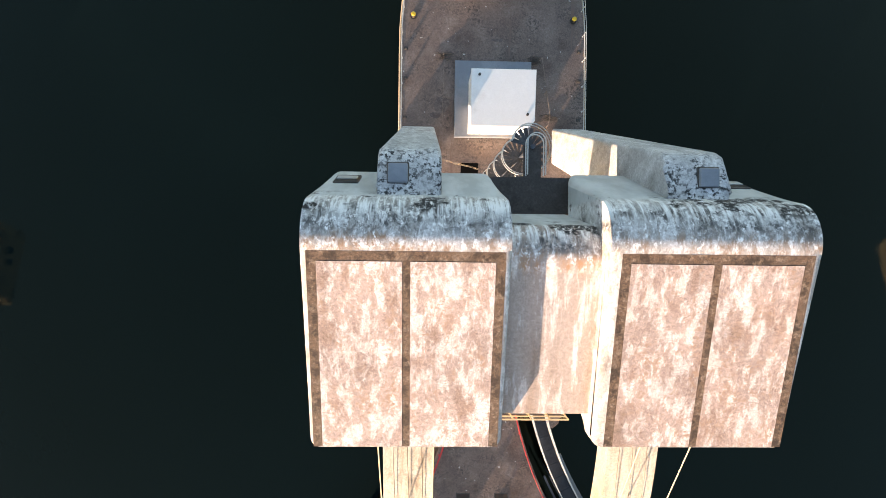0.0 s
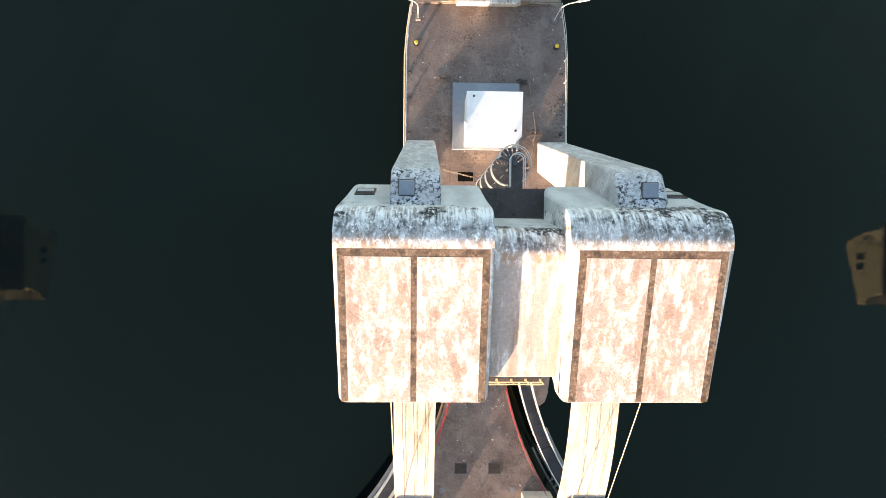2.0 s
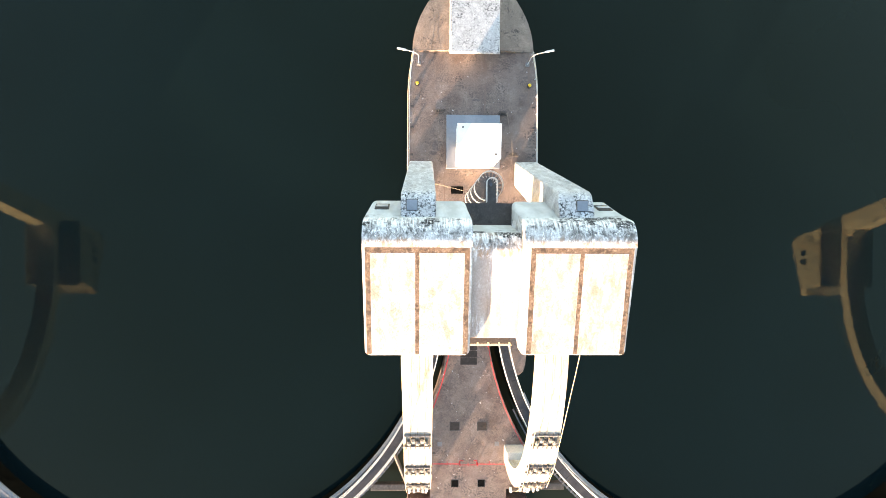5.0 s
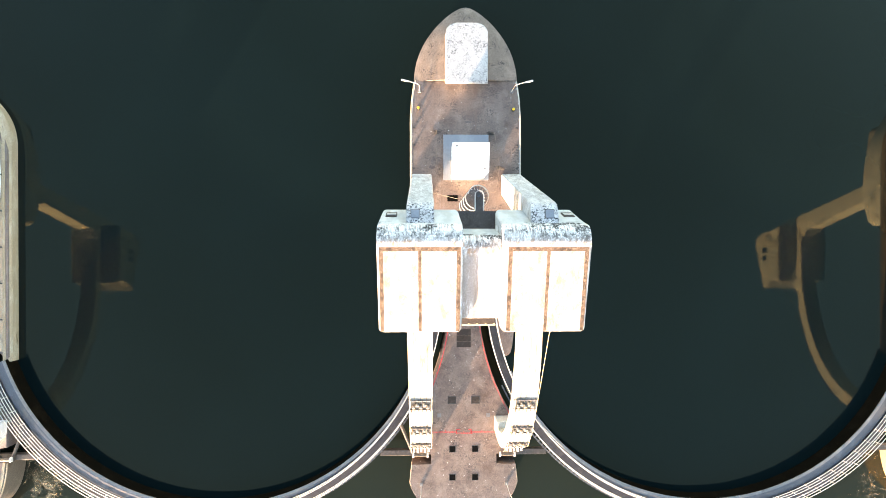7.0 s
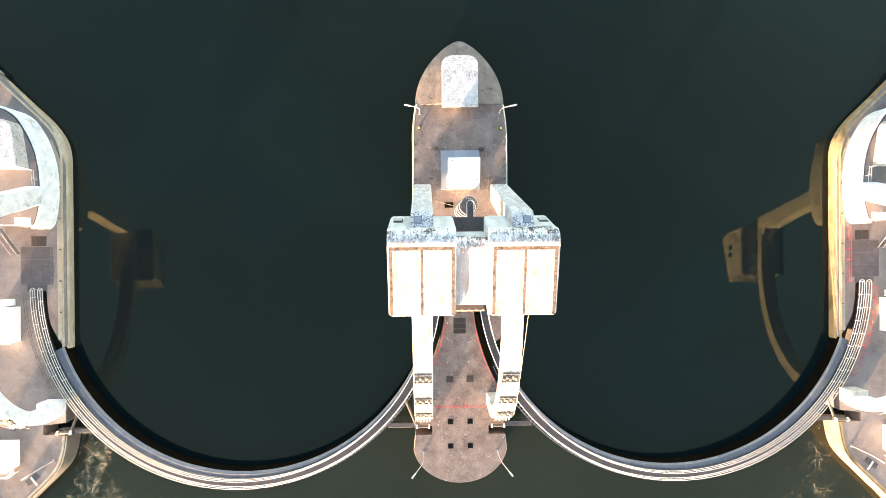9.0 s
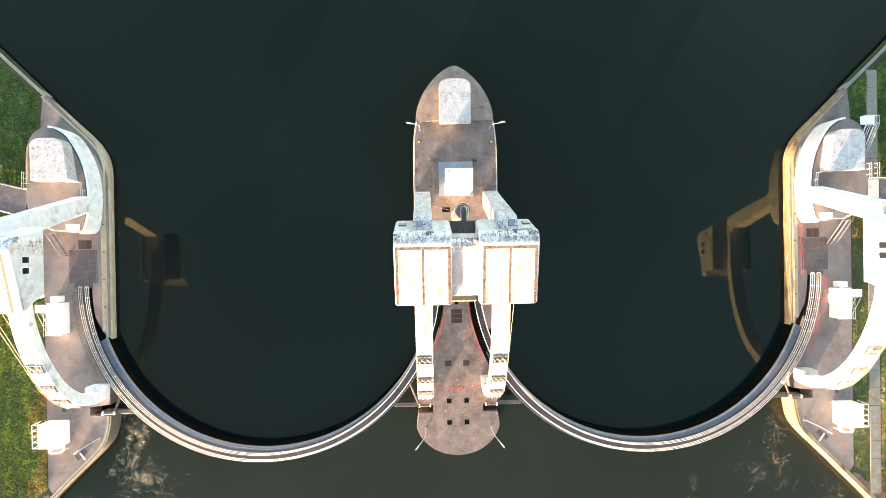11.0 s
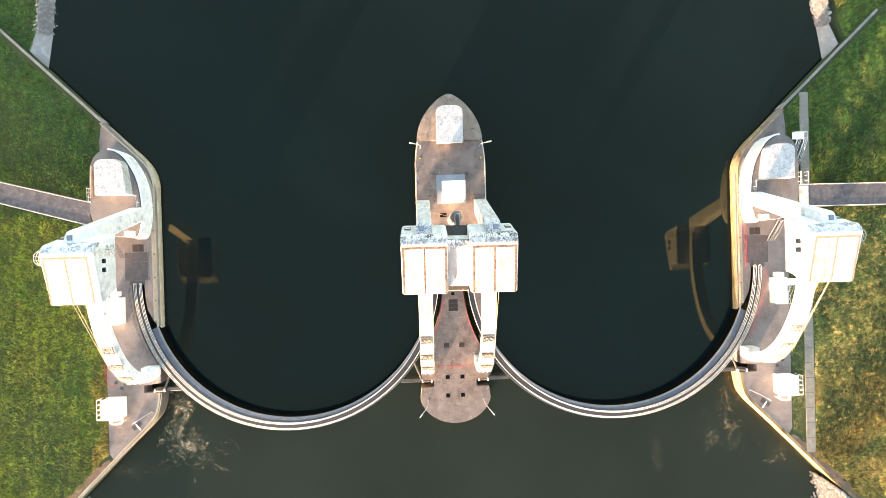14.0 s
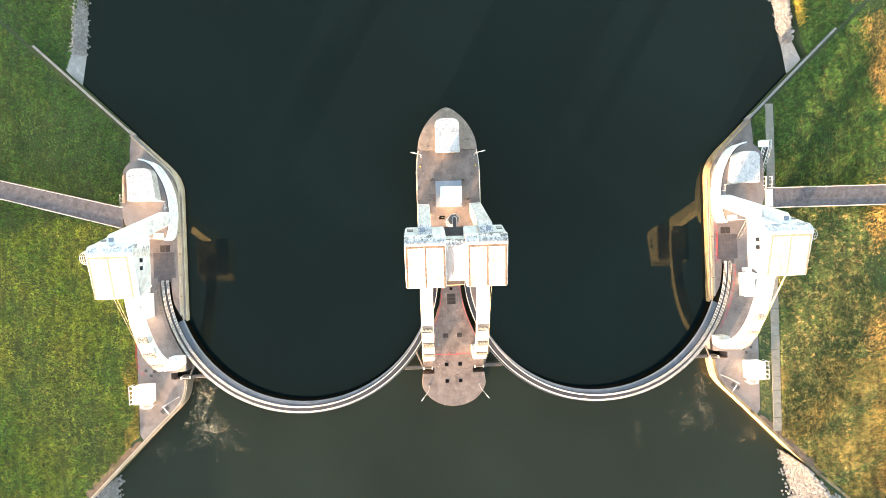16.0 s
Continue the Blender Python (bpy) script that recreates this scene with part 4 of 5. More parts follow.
single("deck_hatch", box(-2.2, -0.95, 5.45, 6.2, HIGH, HIGH + 0.05, 0.01), BLACK, "dark steel hatch in the upper deck", "hatch", base=(-1.6, 5.8, HIGH))


def stain(x, y, rx, ry, mat, label, seed):
    """Irregular dried puddle, a thin raised skin on the deck."""
    g = np.random.default_rng(seed)
    p = g.uniform(0, math.tau, 4)
    k = [1 + sum(0.16 / n * math.sin(n * math.tau * i / 36 + p[n - 1]) for n in range(1, 5)) + g.normal(0, 0.03) for i in range(36)]
    own = prism([(x + rx * k[i] * math.cos(math.tau * i / 36), y + ry * k[i] * math.sin(math.tau * i / 36)) for i in range(36)], HIGH + 0.001, HIGH + 0.006)
    single("stain", own, mat, label, "stain", "deck stains", base=(x, y, HIGH))


stain(-3.6, 10.4, 0.55, 0.55, OIL, "round dark oil stain on the upper deck", 1)
stain(-4.1, 9.6, 0.35, 0.25, OIL, "small dark oil stain on the upper deck", 2)
stain(0.3, 15.0, 0.4, 0.12, OIL, "dark smeared stain near the plinth", 3)


def hose_coil(x, y, seed):
    """Tangle of thin dark hose where a pipe rail meets the deck."""
    g = np.random.default_rng(seed)
    pts = []
    for i in range(46):
        a = i * 0.62 + g.normal(0, 0.15)
        q = 0.28 + 0.2 * math.sin(i * 0.37)
        pts.append((x + 1.3 * q * math.cos(a * 1.7) + g.normal(0, 0.12), y + 0.6 * q * math.sin(a) + g.normal(0, 0.08), HIGH + 0.02 + 0.0015 * i))
    single("hose_coil", tube(pts, 0.013, 4), DARK_STEEL, "tangled thin dark hose on the upper deck", "hose", "hose coils", base=(x, y, HIGH))


hose_coil(-3.5, 13.8, 4)
hose_coil(3.0, 13.6, 5)
hose_coil(4.0, 9.5, 6)


def bollard():
    b = thing("bollard", (-5.68, 16.6, HIGH), "short bollard with a bright yellow domed cap", "bollard", "yellow bollards")
    part("shaft", cylinder(-5.68, 16.6, HIGH, HIGH + 0.35, 0.15, 16, bm=cylinder(-5.68, 16.6, HIGH, HIGH + 0.05, 0.24, 16)), DARK_STEEL, b)
    own = bmesh.new()
    bmesh.ops.create_uvsphere(own, u_segments=16, v_segments=8, radius=0.17, matrix=Matrix.Translation((-5.68, 16.6, HIGH + 0.4)) @ Matrix.Diagonal((1, 1, 0.6, 1)))
    part("cap", own, YELLOW, b, "yellow domed cap", smooth=True)
    return b


one = bollard()
copy_thing(one, Matrix.Translation((5.75, 16.5, HIGH)))

# small dark fittings and drain stubs along the deck edge
own = cylinder(0, 0, 0, 0.16, 0.09, 10, bm=box(-0.14, 0.14, -0.1, 0.1, 0, 0.05))
fit_me = finish(own, DARK_STEEL, "deck_fitting")
for x in (-6.2, 6.2):
    for y in (9.4, 12.2, 14.3):
        f = new("deck_fitting", fit_me)
        f.location = (x, y, HIGH)
        tagged(f, "small dark mooring fitting at the deck edge", "fitting", "deck fittings")


# ---------------------------------------------------------------- lamps
def street_lamp(base, head, height, label):
    x, y, z = base
    l = thing("street_lamp", base, label, "lamp", "street lamps")
    d = Vector((head[0] - x, head[1] - y, 0))
    n = d.normalized()
    part("base_plate", box(x - 0.2, x + 0.2, y - 0.2, y + 0.2, z, z + 0.25, 0.04), FLANGE, l)
    pts = [(x, y, z + 0.1), (x, y, z + height * 0.75)]
    pts += [(x + n.x * (1 - math.cos(radians(a))) * 0.7, y + n.y * (1 - math.cos(radians(a))) * 0.7, z + height * 0.75 + 0.25 * height * math.sin(radians(a))) for a in (20, 45, 70, 90)]
    end = Vector((head[0], head[1], z + height + 0.05)) - n * 0.45
    part("pole", tube(pts + [end], 0.04, 8), LAMP_WHITE, l)
    own = box(-0.45, 0.45, -0.1, 0.1, -0.05, 0.07, 0.04, 2)
    bmesh.ops.rotate(own, verts=own.verts, matrix=Matrix.Rotation(math.atan2(d.y, d.x), 3, "Z"))
    bmesh.ops.translate(own, verts=own.verts, vec=(head[0], head[1], z + height + 0.05))
    part("lamp_head", own, LAMP_WHITE, l, "long white lamp head")
    return l


for s in (1, -1):
    street_lamp((-5.54 * s, 18.65, HIGH), (-7.15 * s, 19.0, 9), 3.3, "white street lamp leaning out over the water")
    street_lamp((-5.42 * s, -30.15, LOW), (-6.8 * s, -31.9, 6), 4.4, "white street lamp on the rounded pier tail")


def deck_locker(s):
    q = thing("deck_locker", (s * -61.7, -33.0, LOW), "low locker with two dark lids and a white bar", "locker", "deck lockers")
    for name, g, mat, label in (("body", box(-0.95, 0.95, -0.42, 0.42, 0, 0.22, 0.03), STEEL, ""), ("lid", box(-0.98, -0.06, -0.46, 0.46, 0.22, 0.27, 0.02), DARK_STEEL, "dark lid"),
                                ("lid", box(0.16, 0.98, -0.46, 0.46, 0.22, 0.27, 0.02), DARK_STEEL, "dark lid"), ("bar", box(-0.06, 0.16, -1.1, 0.3, 0.2, 0.34, 0.03), WHITE, "white bar")):
        bmesh.ops.rotate(g, verts=g.verts, matrix=Matrix.Rotation(s * radians(36), 3, "Z"))
        bmesh.ops.translate(g, verts=g.verts, vec=(s * -61.7, -33.0, LOW))
        part(name, g, mat, q, label)


for s in (1, -1):
    street_lamp((-58.72 * s, -30.4, LOW), (-60.0 * s, -31.2, 6), 4.4, "white street lamp on the bank deck beside the wing wall")
    deck_locker(s)


# ---------------------------------------------------------------- things on the lower deck of the pier
def sunk_hatch(x, y, w, d, label, mat=BLACK):
    h = thing("deck_opening", (x, y, LOW), label, "hatch", "deck openings")
    for x0, x1, y0, y1 in ((x - w - 0.07, x - w, y - d - 0.07, y + d + 0.07), (x + w, x + w + 0.07, y - d - 0.07, y + d + 0.07), (x - w, x + w, y - d - 0.07, y - d), (x - w, x + w, y + d, y + d + 0.07)):
        part("frame_bar", box(x0, x1, y0, y1, LOW, LOW + 0.022), DARK_STEEL, h)
    # flat sheet; in BLACK its colour stands in for the dark inside an opening
    part("cover", box(x - w, x + w, y - d, y + d, LOW, LOW + 0.014), mat, h)
    return h


for x in (-1.45, 1.45):
    for y in (-25.75, -29.35):
        sunk_hatch(x, y, 0.36, 0.36, "square dark opening in the pier deck")
for x in (-1.5, 1.5):
    sunk_hatch(x, -19.5, 0.48, 0.42, "rusty brown hatch plate in the pier deck", HATCH)
    single("pale_plate", box(x * 2.08 - 0.24, x * 2.08 + 0.24, -21.7, -21.2, LOW, LOW + 0.012), FLANGE, "small pale square plate in the deck", "plate", "pale plates", base=(x * 2.08, -21.4, LOW))
big = thing("long_hatch", (0, -11.6, LOW), "long dark hatch of three steel panels in the deck", "hatch")
for i in range(3):
    part("panel", box(-0.9, 0.9, -12.8 + i * 0.78, -12.06 + i * 0.78, LOW, LOW + 0.03 + 0.006 * i, 0.01), HATCH, big)
sunk_hatch(0.0, -9.4, 0.28, 0.28, "small dark opening near the long hatch")

for s in (1, -1):
    railing("pit_rail", [(s * x, y, LOW) for x, y in arc((-GATE_X, GATE_Y), 29.68, -2, -31.5, 18)], "red handrail beside the gate slot", mat=RED, r=0.03)
    pts = [(s * -4.1, -23.4, LOW), (s * -0.95, -23.4, LOW)]
    railing("red_barrier", pts, "low red barrier rail across the pier deck", mat=RED, height=0.8, r=0.022, group="red barrier")
    g = thing("barrier_post", (s * 0.95, -23.4, LOW), "red barrier gate post with a short wing", "post", "red barrier")
    part("post", box(s * 0.95 - 0.05, s * 0.95 + 0.05, -23.45, -23.35, LOW, LOW + 1.2, 0.01), RED, g)
    part("wing", box(min(s * 0.95, s * 0.55), max(s * 0.95, s * 0.55), -23.1, -23.04, LOW + 0.5, LOW + 0.62), RED, g)
railing("red_barrier", [(-0.9, -23.55, LOW), (0.9, -23.55, LOW)], "red barrier gate in the middle of the pier", mat=RED, height=0.8, r=0.022, step=0.9, group="red barrier")

# hinge pins at the feet of the legs
for x in (-5.5, 5.5, -57.0, 57.0):
    p = thing("hinge_pin", (x, -26.3, LOW), "pale greased hinge pin with round caps at the gate pivot", "hinge", "hinge pins")
    own = bmesh.new()
    bmesh.ops.create_cone(own, cap_ends=True, segments=16, radius1=0.2, radius2=0.2, depth=2.0, matrix=Matrix.Translation((x, -26.3, LOW + 0.45)) @ Matrix.Rotation(radians(90), 4, "Y"))
    part("pin", own, DARK_STEEL, p)
    for k in (-0.9, 0.9):
        own = bmesh.new()
        bmesh.ops.create_cone(own, cap_ends=True, segments=16, radius1=0.3, radius2=0.3, depth=0.22, matrix=Matrix.Translation((x + k, -26.3, LOW + 0.45)) @ Matrix.Rotation(radians(90), 4, "Y"))
        part("cap", own, LAMP_WHITE, p)
        part("bearing", box(x + k - 0.12, x + k + 0.12, -26.55, -26.05, LOW - 0.6, LOW + 0.3), DARK_STEEL, p)


# ---------------------------------------------------------------- things on the banks
def kiosk(s):
    k = thing("control_kiosk", (s * -63.8, -10.4, LOW), "small white flat-roofed control kiosk under the tower", "kiosk", "control kiosks")
    x0, x1 = sorted((s * -65.4, s * -63.1))
    part("body", box(x0 + 0.1, x1 - 0.1, -13.1, -8.1, LOW, 3.6), WHITE, k)
    part("roof", box(x0, x1, -13.2, -8.0, 3.6, 3.8, 0.04), WHITE, k, "white roof slab")
    for i in range(4):
        y = -12.6 + i * 1.15
        xa, xb = sorted((s * -64.6, s * -63.3))
        part("roof_seam", box(xa, xb, y - 0.03, y + 0.03, 3.8, 3.83), RAIL, k)
    # guard rail across the roof
    for z in (4.25, 4.75):
        part("roof_rail", tube([(s * -65.0, -8.2, z), (s * -65.2, -9.6, z), (s * -65.3, -13.1, z)], 0.035, 5), RAIL, k)
    for x, y in ((-65.0, -8.2), (-65.2, -9.6), (-65.25, -11.4), (-65.3, -13.1)):
        part("rail_post", cylinder(s * x, y, 3.8, 4.78, 0.035, 6), RAIL, k)
    # stepped ladder stair on the land side
    for i in range(9):
        y = -13.1 + i * 0.4
        xa, xb = sorted((s * -66.25, s * -65.5))
        part("tread", box(xa, xb, y - 0.09, y + 0.09, LOW + 0.25 * (i + 1), LOW + 0.25 * (i + 1) + 0.05), DARK_STEEL, k, "dark stair tread")
    for x in (-65.5, -66.25):
        part("stringer", tube([(s * x, -13.3, LOW), (s * x, -9.6, 3.75)], 0.06, 4), RAIL, k)
        part("handrail", tube([(s * x, -13.3, LOW), (s * x, -13.3, LOW + 0.9), (s * x, -9.6, 4.7), (s * x, -9.6, 3.75)], 0.035, 5), RAIL, k)
    # gangway to the leg and entrance porch
    xa, xb = sorted((s * -65.0, s * -67.2))
    part("gangway", box(xa, xb, -9.5, -8.25, 3.62, 3.78, 0.02), WHITE, k, "white gangway slab")
    xa, xb = sorted((s * -63.9, s * -65.2))
    part("porch", box(xa, xb, -7.95, -7.0, LOW, 3.2, 0.04), WHITE, k)
    return k


def plant_room(s):
    k = thing("plant_room", (s * -65.2, -29.2, LOW), "white plant room with an open tubular frame on two sides", "hut", "plant rooms")
    x0, x1 = sorted((s * -66.95, s * -63.5))
    part("body", box(x0 + 0.06, x1 - 0.06, -31.0, -27.3, LOW, 4.0, 0.03), WHITE, k)
    part("roof", box(x0, x1, -31.1, -27.2, 4.0, 4.18, 0.04), WHITE, k, "white roof slab")
    part("roof_upstand", box(x0 + 0.25, x1 - 0.25, -27.65, -27.45, 4.18, 4.42, 0.02), WHITE, k)
    # louvres and a slim frame towards the grass
    for i in range(4):
        y = -30.95 + i * 0.93
        xo = s * -67.0
        part("louvre", box(xo - 0.1, xo + 0.1, y + 0.08, y + 0.78, LOW + 0.4, 3.8, 0.02), LOUVRE, k, "dark louvre opening")
    for z in (LOW + 1.1, 3.9):
        part("frame_tube", tube([(s * -67.95, -31.1, z), (s * -67.95, -27.35, z)], 0.055, 5), WHITE, k)
    for i in range(5):
        y = -31.1 + i * 0.9375
        part("frame_tube", tube([(s * -66.9, y, 3.9), (s * -67.95, y, 3.9)], 0.05, 5), WHITE, k)
        part("frame_post", cylinder(s * -67.95, y, LOW, 3.9, 0.05, 6), WHITE, k)
    # rounded rail round a landing at the end
    for z in (2.6, 3.1):
        part("landing_rail", tube([(s * -63.8, -31.0, z), (s * -63.8, -31.9, z), (s * -64.1, -32.25, z), (s * -65.7, -32.25, z), (s * -66.0, -31.9, z), (s * -66.0, -31.0, z)], 0.05, 6), WHITE, k, "rounded white rail")
    for x, y in ((-63.8, -31.9), (-64.9, -32.25), (-66.0, -31.9)):
        part("frame_post", cylinder(s * x, y, LOW, 3.1, 0.045, 6), WHITE, k)
    part("landing", box(min(s * -63.9, s * -65.9), max(s * -63.9, s * -65.9), -32.1, -31.0, LOW + 0.6, LOW + 0.68), FLANGE, k)
    return k


for s in (1, -1):
    kiosk(s)
    plant_room(s)
    # dark deck plates between the raised deck and the gate slot
    for i, (x0, x1) in enumerate(((-63.1, -61.6), (-61.57, -60.1), (-60.07, -58.5))):
        for y0, y1 in ((-5.0, -3.2), (-3.17, -1.4), (-1.37, 0.4)):
            a, b = sorted((s * x0, s * x1))
            single("deck_plate", box(a, b, y0, y1, LOW, LOW + 0.02 + 0.004 * i, 0.006), COVER_PLATE, "dark brown-grey steel deck plate", "plate", "deck plates", base=((a + b) / 2, (y0 + y1) / 2, LOW))
    a, b = sorted((s * -62.3, s * -59.4))
    single("deck_plate", box(a, b, -5.9, -5.03, LOW, LOW + 0.02, 0.006), COVER_PLATE, "dark brown-grey steel deck plate", "plate", "deck plates", base=((a + b) / 2, -5.4, LOW))
    for x in (-61.05, -59.95):
        single("deck_hatch", box(s * x - 0.5, s * x + 0.5, 0.55, 1.95, LOW + 0.0, LOW + 0.06, 0.01), HATCH, "dark square hatch in the lower bank deck", "hatch", "bank hatches", base=(s * x, 1.05, LOW))
    for x, y in ((-65.5, -24.6), (-63.7, -24.8), (-62.2, -33.5), (-64.4, -25.7)):
        single("drain_cover", box(s * x - 0.3, s * x + 0.3, y - 0.3, y + 0.3, LOW, LOW + 0.02), DARK_STEEL, "dark square cover in the bank deck", "cover", "drain covers", base=(s * x, y, LOW))
    # white box and pipes at the end of the raised deck
    w = thing("switch_cabinet", (s * -59.8, 4.0, HIGH), "white switch cabinet at the end of the raised deck", "cabinet", "switch cabinets")
    a, b = sorted((s * -60.6, s * -59.0))
    part("body", box(a, b, 3.5, 4.4, HIGH, 6.3, 0.03), WHITE, w)
    part("door", box(a + 0.2, b - 0.2, 3.46, 3.5, HIGH + 0.1, 6.2), FLANGE, w)
    # steep stair from the raised deck to the lower deck
    d = thing("steep_stair", (s * -63.4, 1.2, LOW), "steep white steel stair between the two bank decks", "stair", "steep stairs")
    for i in range(12):
        y = 2.95 - i * 0.3
        z = HIGH - (i + 1) * (HIGH - LOW) / 13
        part("tread", box(s * -63.4 - 0.4, s * -63.4 + 0.4, y - 0.24, y, z - 0.03, z), TREAD_STEEL, d)
    for k in (-0.43, 0.43):
        x = s * -63.4 + k
        part("stringer", tube([(x, 3.1, HIGH), (x, -0.7, LOW)], 0.05, 4), FLANGE, d)
        part("handrail", tube([(x, 3.1, HIGH), (x, 3.1, HIGH + 1.0), (x, -0.7, LOW + 1.0), (x, -0.7, LOW)], 0.03, 5), FLANGE, d)
    # caged landing on the outer side of the head
    c = thing("caged_landing", (s * -63.6, -0.1, 24.3), "pale round caged landing on the tower's outer wall", "landing", "caged landings")
    part("floor", cylinder(s * -63.2, -0.1, 24.3, 24.38, 1.15, 20), GRATING, c)
    for z in (24.9, 25.5, 26.1):
        part("hoop", tube([(s * (-63.1 - 1.15 * math.cos(radians(a))), -0.1 + 1.15 * math.sin(radians(a)), z) for a in range(-120, 121, 15)], 0.04, 5), RAIL, c)
    for a in range(-105, 106, 30):
        part("bar", cylinder(s * (-63.1 - 1.15 * math.cos(radians(a))), -0.1 + 1.15 * math.sin(radians(a)), 24.38, 26.1, 0.035, 5), RAIL, c)
    part("strut", tube([(s * -62.3, -0.1, 22.6), (s * -64.0, -0.1, 24.3)], 0.06, 6), RAIL, c)

# outside stair on the sunny bank
st = thing("outside_stair", (67.6, 15.5, LOW), "white-railed stair from the raised deck to the path", "stair")
n = 20
for i in range(n):
    y = 18.6 - i * 0.31
    part("tread", box(67.2, 68.4, y - 0.29, y, HIGH - (i + 1) * (HIGH - LOW) / n - 0.04, HIGH - (i + 1) * (HIGH - LOW) / n), DARK_STEEL, st)
part("landing", box(66.1, 68.45, 18.65, 20.0, HIGH - 0.1, HIGH + 0.03, 0.02), WHITE, st, "white landing slab")
for x in (67.15, 68.45):
    railing("", [(x, 18.6, HIGH), (x, 12.4, LOW)], "", parent=st, r=0.055, step=1.5)
    part("stringer", tube([(x, 18.7, HIGH - 0.1), (x, 12.3, LOW)], 0.13, 4), WHITE, st)
railing("", [(66.2, 19.95, HIGH), (68.4, 19.95, HIGH), (68.4, 18.7, HIGH)], "", parent=st, r=0.055, step=1.1)
railing("guard_rail", [(67.1, 12.3, HIGH), (67.1, 9.9, HIGH), (68.4, 9.9, HIGH), (68.4, 12.3, HIGH)], "white guard rail at the bridge end", r=0.045, step=0.9)
railing("guard_rail", [(-67.1, 10.1, HIGH), (-67.1, 12.6, HIGH)], "thin pale guard rail along the raised deck", r=0.035, step=0.8)

railing("deck_rail", [(-67.0, -16.5, LOW), (-67.05, -21.5, LOW), (-66.6, -24.6, LOW), (-65.4, -25.4, LOW)], "thin orange-red handrail at the deck edge by the grass", mat=RED, r=0.03)

# sunlit sloping parapet beside the block on the green bank's raised deck
own = bmesh.new()
a = [own.verts.new((x, 10.9, z)) for x, z in ((-67.15, HIGH), (-66.35, HIGH), (-66.35, HIGH + 0.7), (-66.5, HIGH + 0.7))]
b = [own.verts.new((x, 16.6, z)) for x, z in ((-66.9, HIGH), (-66.2, HIGH), (-66.2, HIGH + 0.7), (-66.35, HIGH + 0.7))]
own.faces.new(a[::-1]), own.faces.new(b)
for i in range(4):
    own.faces.new((a[i], a[(i + 1) % 4], b[(i + 1) % 4], b[i]))
single("sloping_parapet", own, NOSE, "sandy concrete parapet sloping towards the grass", "parapet", base=(-66.6, 13.7, HIGH))
for s in (1, -1):
    for y in (9.0, 4.5, 0.0, -4.5, -9.0):
        f = new("deck_fitting", fit_me)
        f.location = (s * -57.45, y, LOW + 0.12)
        tagged(f, "small dark mooring fitting on the river kerb", "fitting", "kerb fittings")

# path of slabs
path = thing("slab_path", (71.0, -6, 1.33), "straight path of pale concrete slabs in the grass", "path", kind="structure")
slab_me = finish(box(-0.93, 0.93, -1.47, 1.47, -0.04, 0.1, 0.02), SLAB, "slab")
for i in range(24):
    piece("slab", slab_me, path, Matrix.Translation((71.0, 27.2 - i * 3.0, 1.36)) @ Matrix.Rotation(radians(0.4 * math.sin(i * 2.1)), 4, "Z"))
# trodden earth along the inner side of the wing walls
for s, far in ((1, -78.0), (-1, -80.0)):
    own = bmesh.new()
    n = 24
    inner, outer = [], []
    for i in range(n + 1):
        x = -66.9 + (far + 66.9) * i / n
        y = -39.4 + (x + 66.4) / 0.955
        k = (0.25 + 1.25 * math.sin(math.pi * min(1.0, (i + 1) / 9) / 2)) * (1 + 0.28 * math.sin(i * 1.7) + 0.15 * math.sin(i * 4.1))
        outer.append(own.verts.new((s * (x + 0.1), y - 0.1, 1.345)))
        inner.append(own.verts.new((s * (x - 0.75 * k), y + 0.75 * k, 1.40)))
    for i in range(n):
        own.faces.new((outer[i], outer[i + 1], inner[i + 1], inner[i]))
    bmesh.ops.recalc_face_normals(own, faces=own.faces)
    single("earth_strip", own, EARTH, "bare brown trodden earth along the wing wall", "earth", kind="structure")


# ---------------------------------------------------------------- rubble, foam, grass
def stuff(name, verts, faces, mat, label, category):
    me = bpy.data.meshes.new(name)
    me.from_pydata(verts, [], faces)
    me.materials.append(mat)
    return tagged(new(name, me), label, category, kind="stuff")


rng = np.random.default_rng(7)


def rubble(quad, count, label, z_out, z_in):
    """Stones over a sloping strip; quad: two water-side points, then two land-side points."""
    a, b, c, d = [np.array(p, float) for p in quad]
    verts, faces = [], []
    cube = np.array([(x, y, z) for z in (-1, 1) for y in (-1, 1) for x in (-1, 1)], float)
    for _ in range(count):
        u, v = rng.random(), rng.normal(0.5, 0.22) + 0.18 * math.sin(_ * 0.013)
        p = (a * (1 - u) + b * u) * (1 - v) + (d * (1 - u) + c * u) * v
        z = z_out + (z_in - z_out) * min(max(v, 0.0), 1.0)
        q = cube * rng.uniform(0.1, 0.3, 3) * rng.uniform(0.7, 1.0, (8, 1))
        t = rng.uniform(0, math.tau)
        q = q @ np.array([[math.cos(t), -math.sin(t), 0], [math.sin(t), math.cos(t), 0.3], [0, -0.3, 1]])
        k = len(verts)
        verts += [tuple(r) for r in q + (p[0], p[1], z + rng.uniform(-0.05, 0.15))]
        faces += [tuple(k + i for i in f) for f in ((0, 2, 3, 1), (4, 5, 7, 6), (0, 1, 5, 4), (1, 3, 7, 5), (3, 2, 6, 7), (2, 0, 4, 6))]
    return stuff("rubble_bank", verts, faces, ROCK, label, "stones")


rubble([(-74.9, 68), (-76.2, 43.2), (-78.3, 43.0), (-76.1, 68)], 4200, "pale rubble stones along the water's edge", -0.5, 1.25)
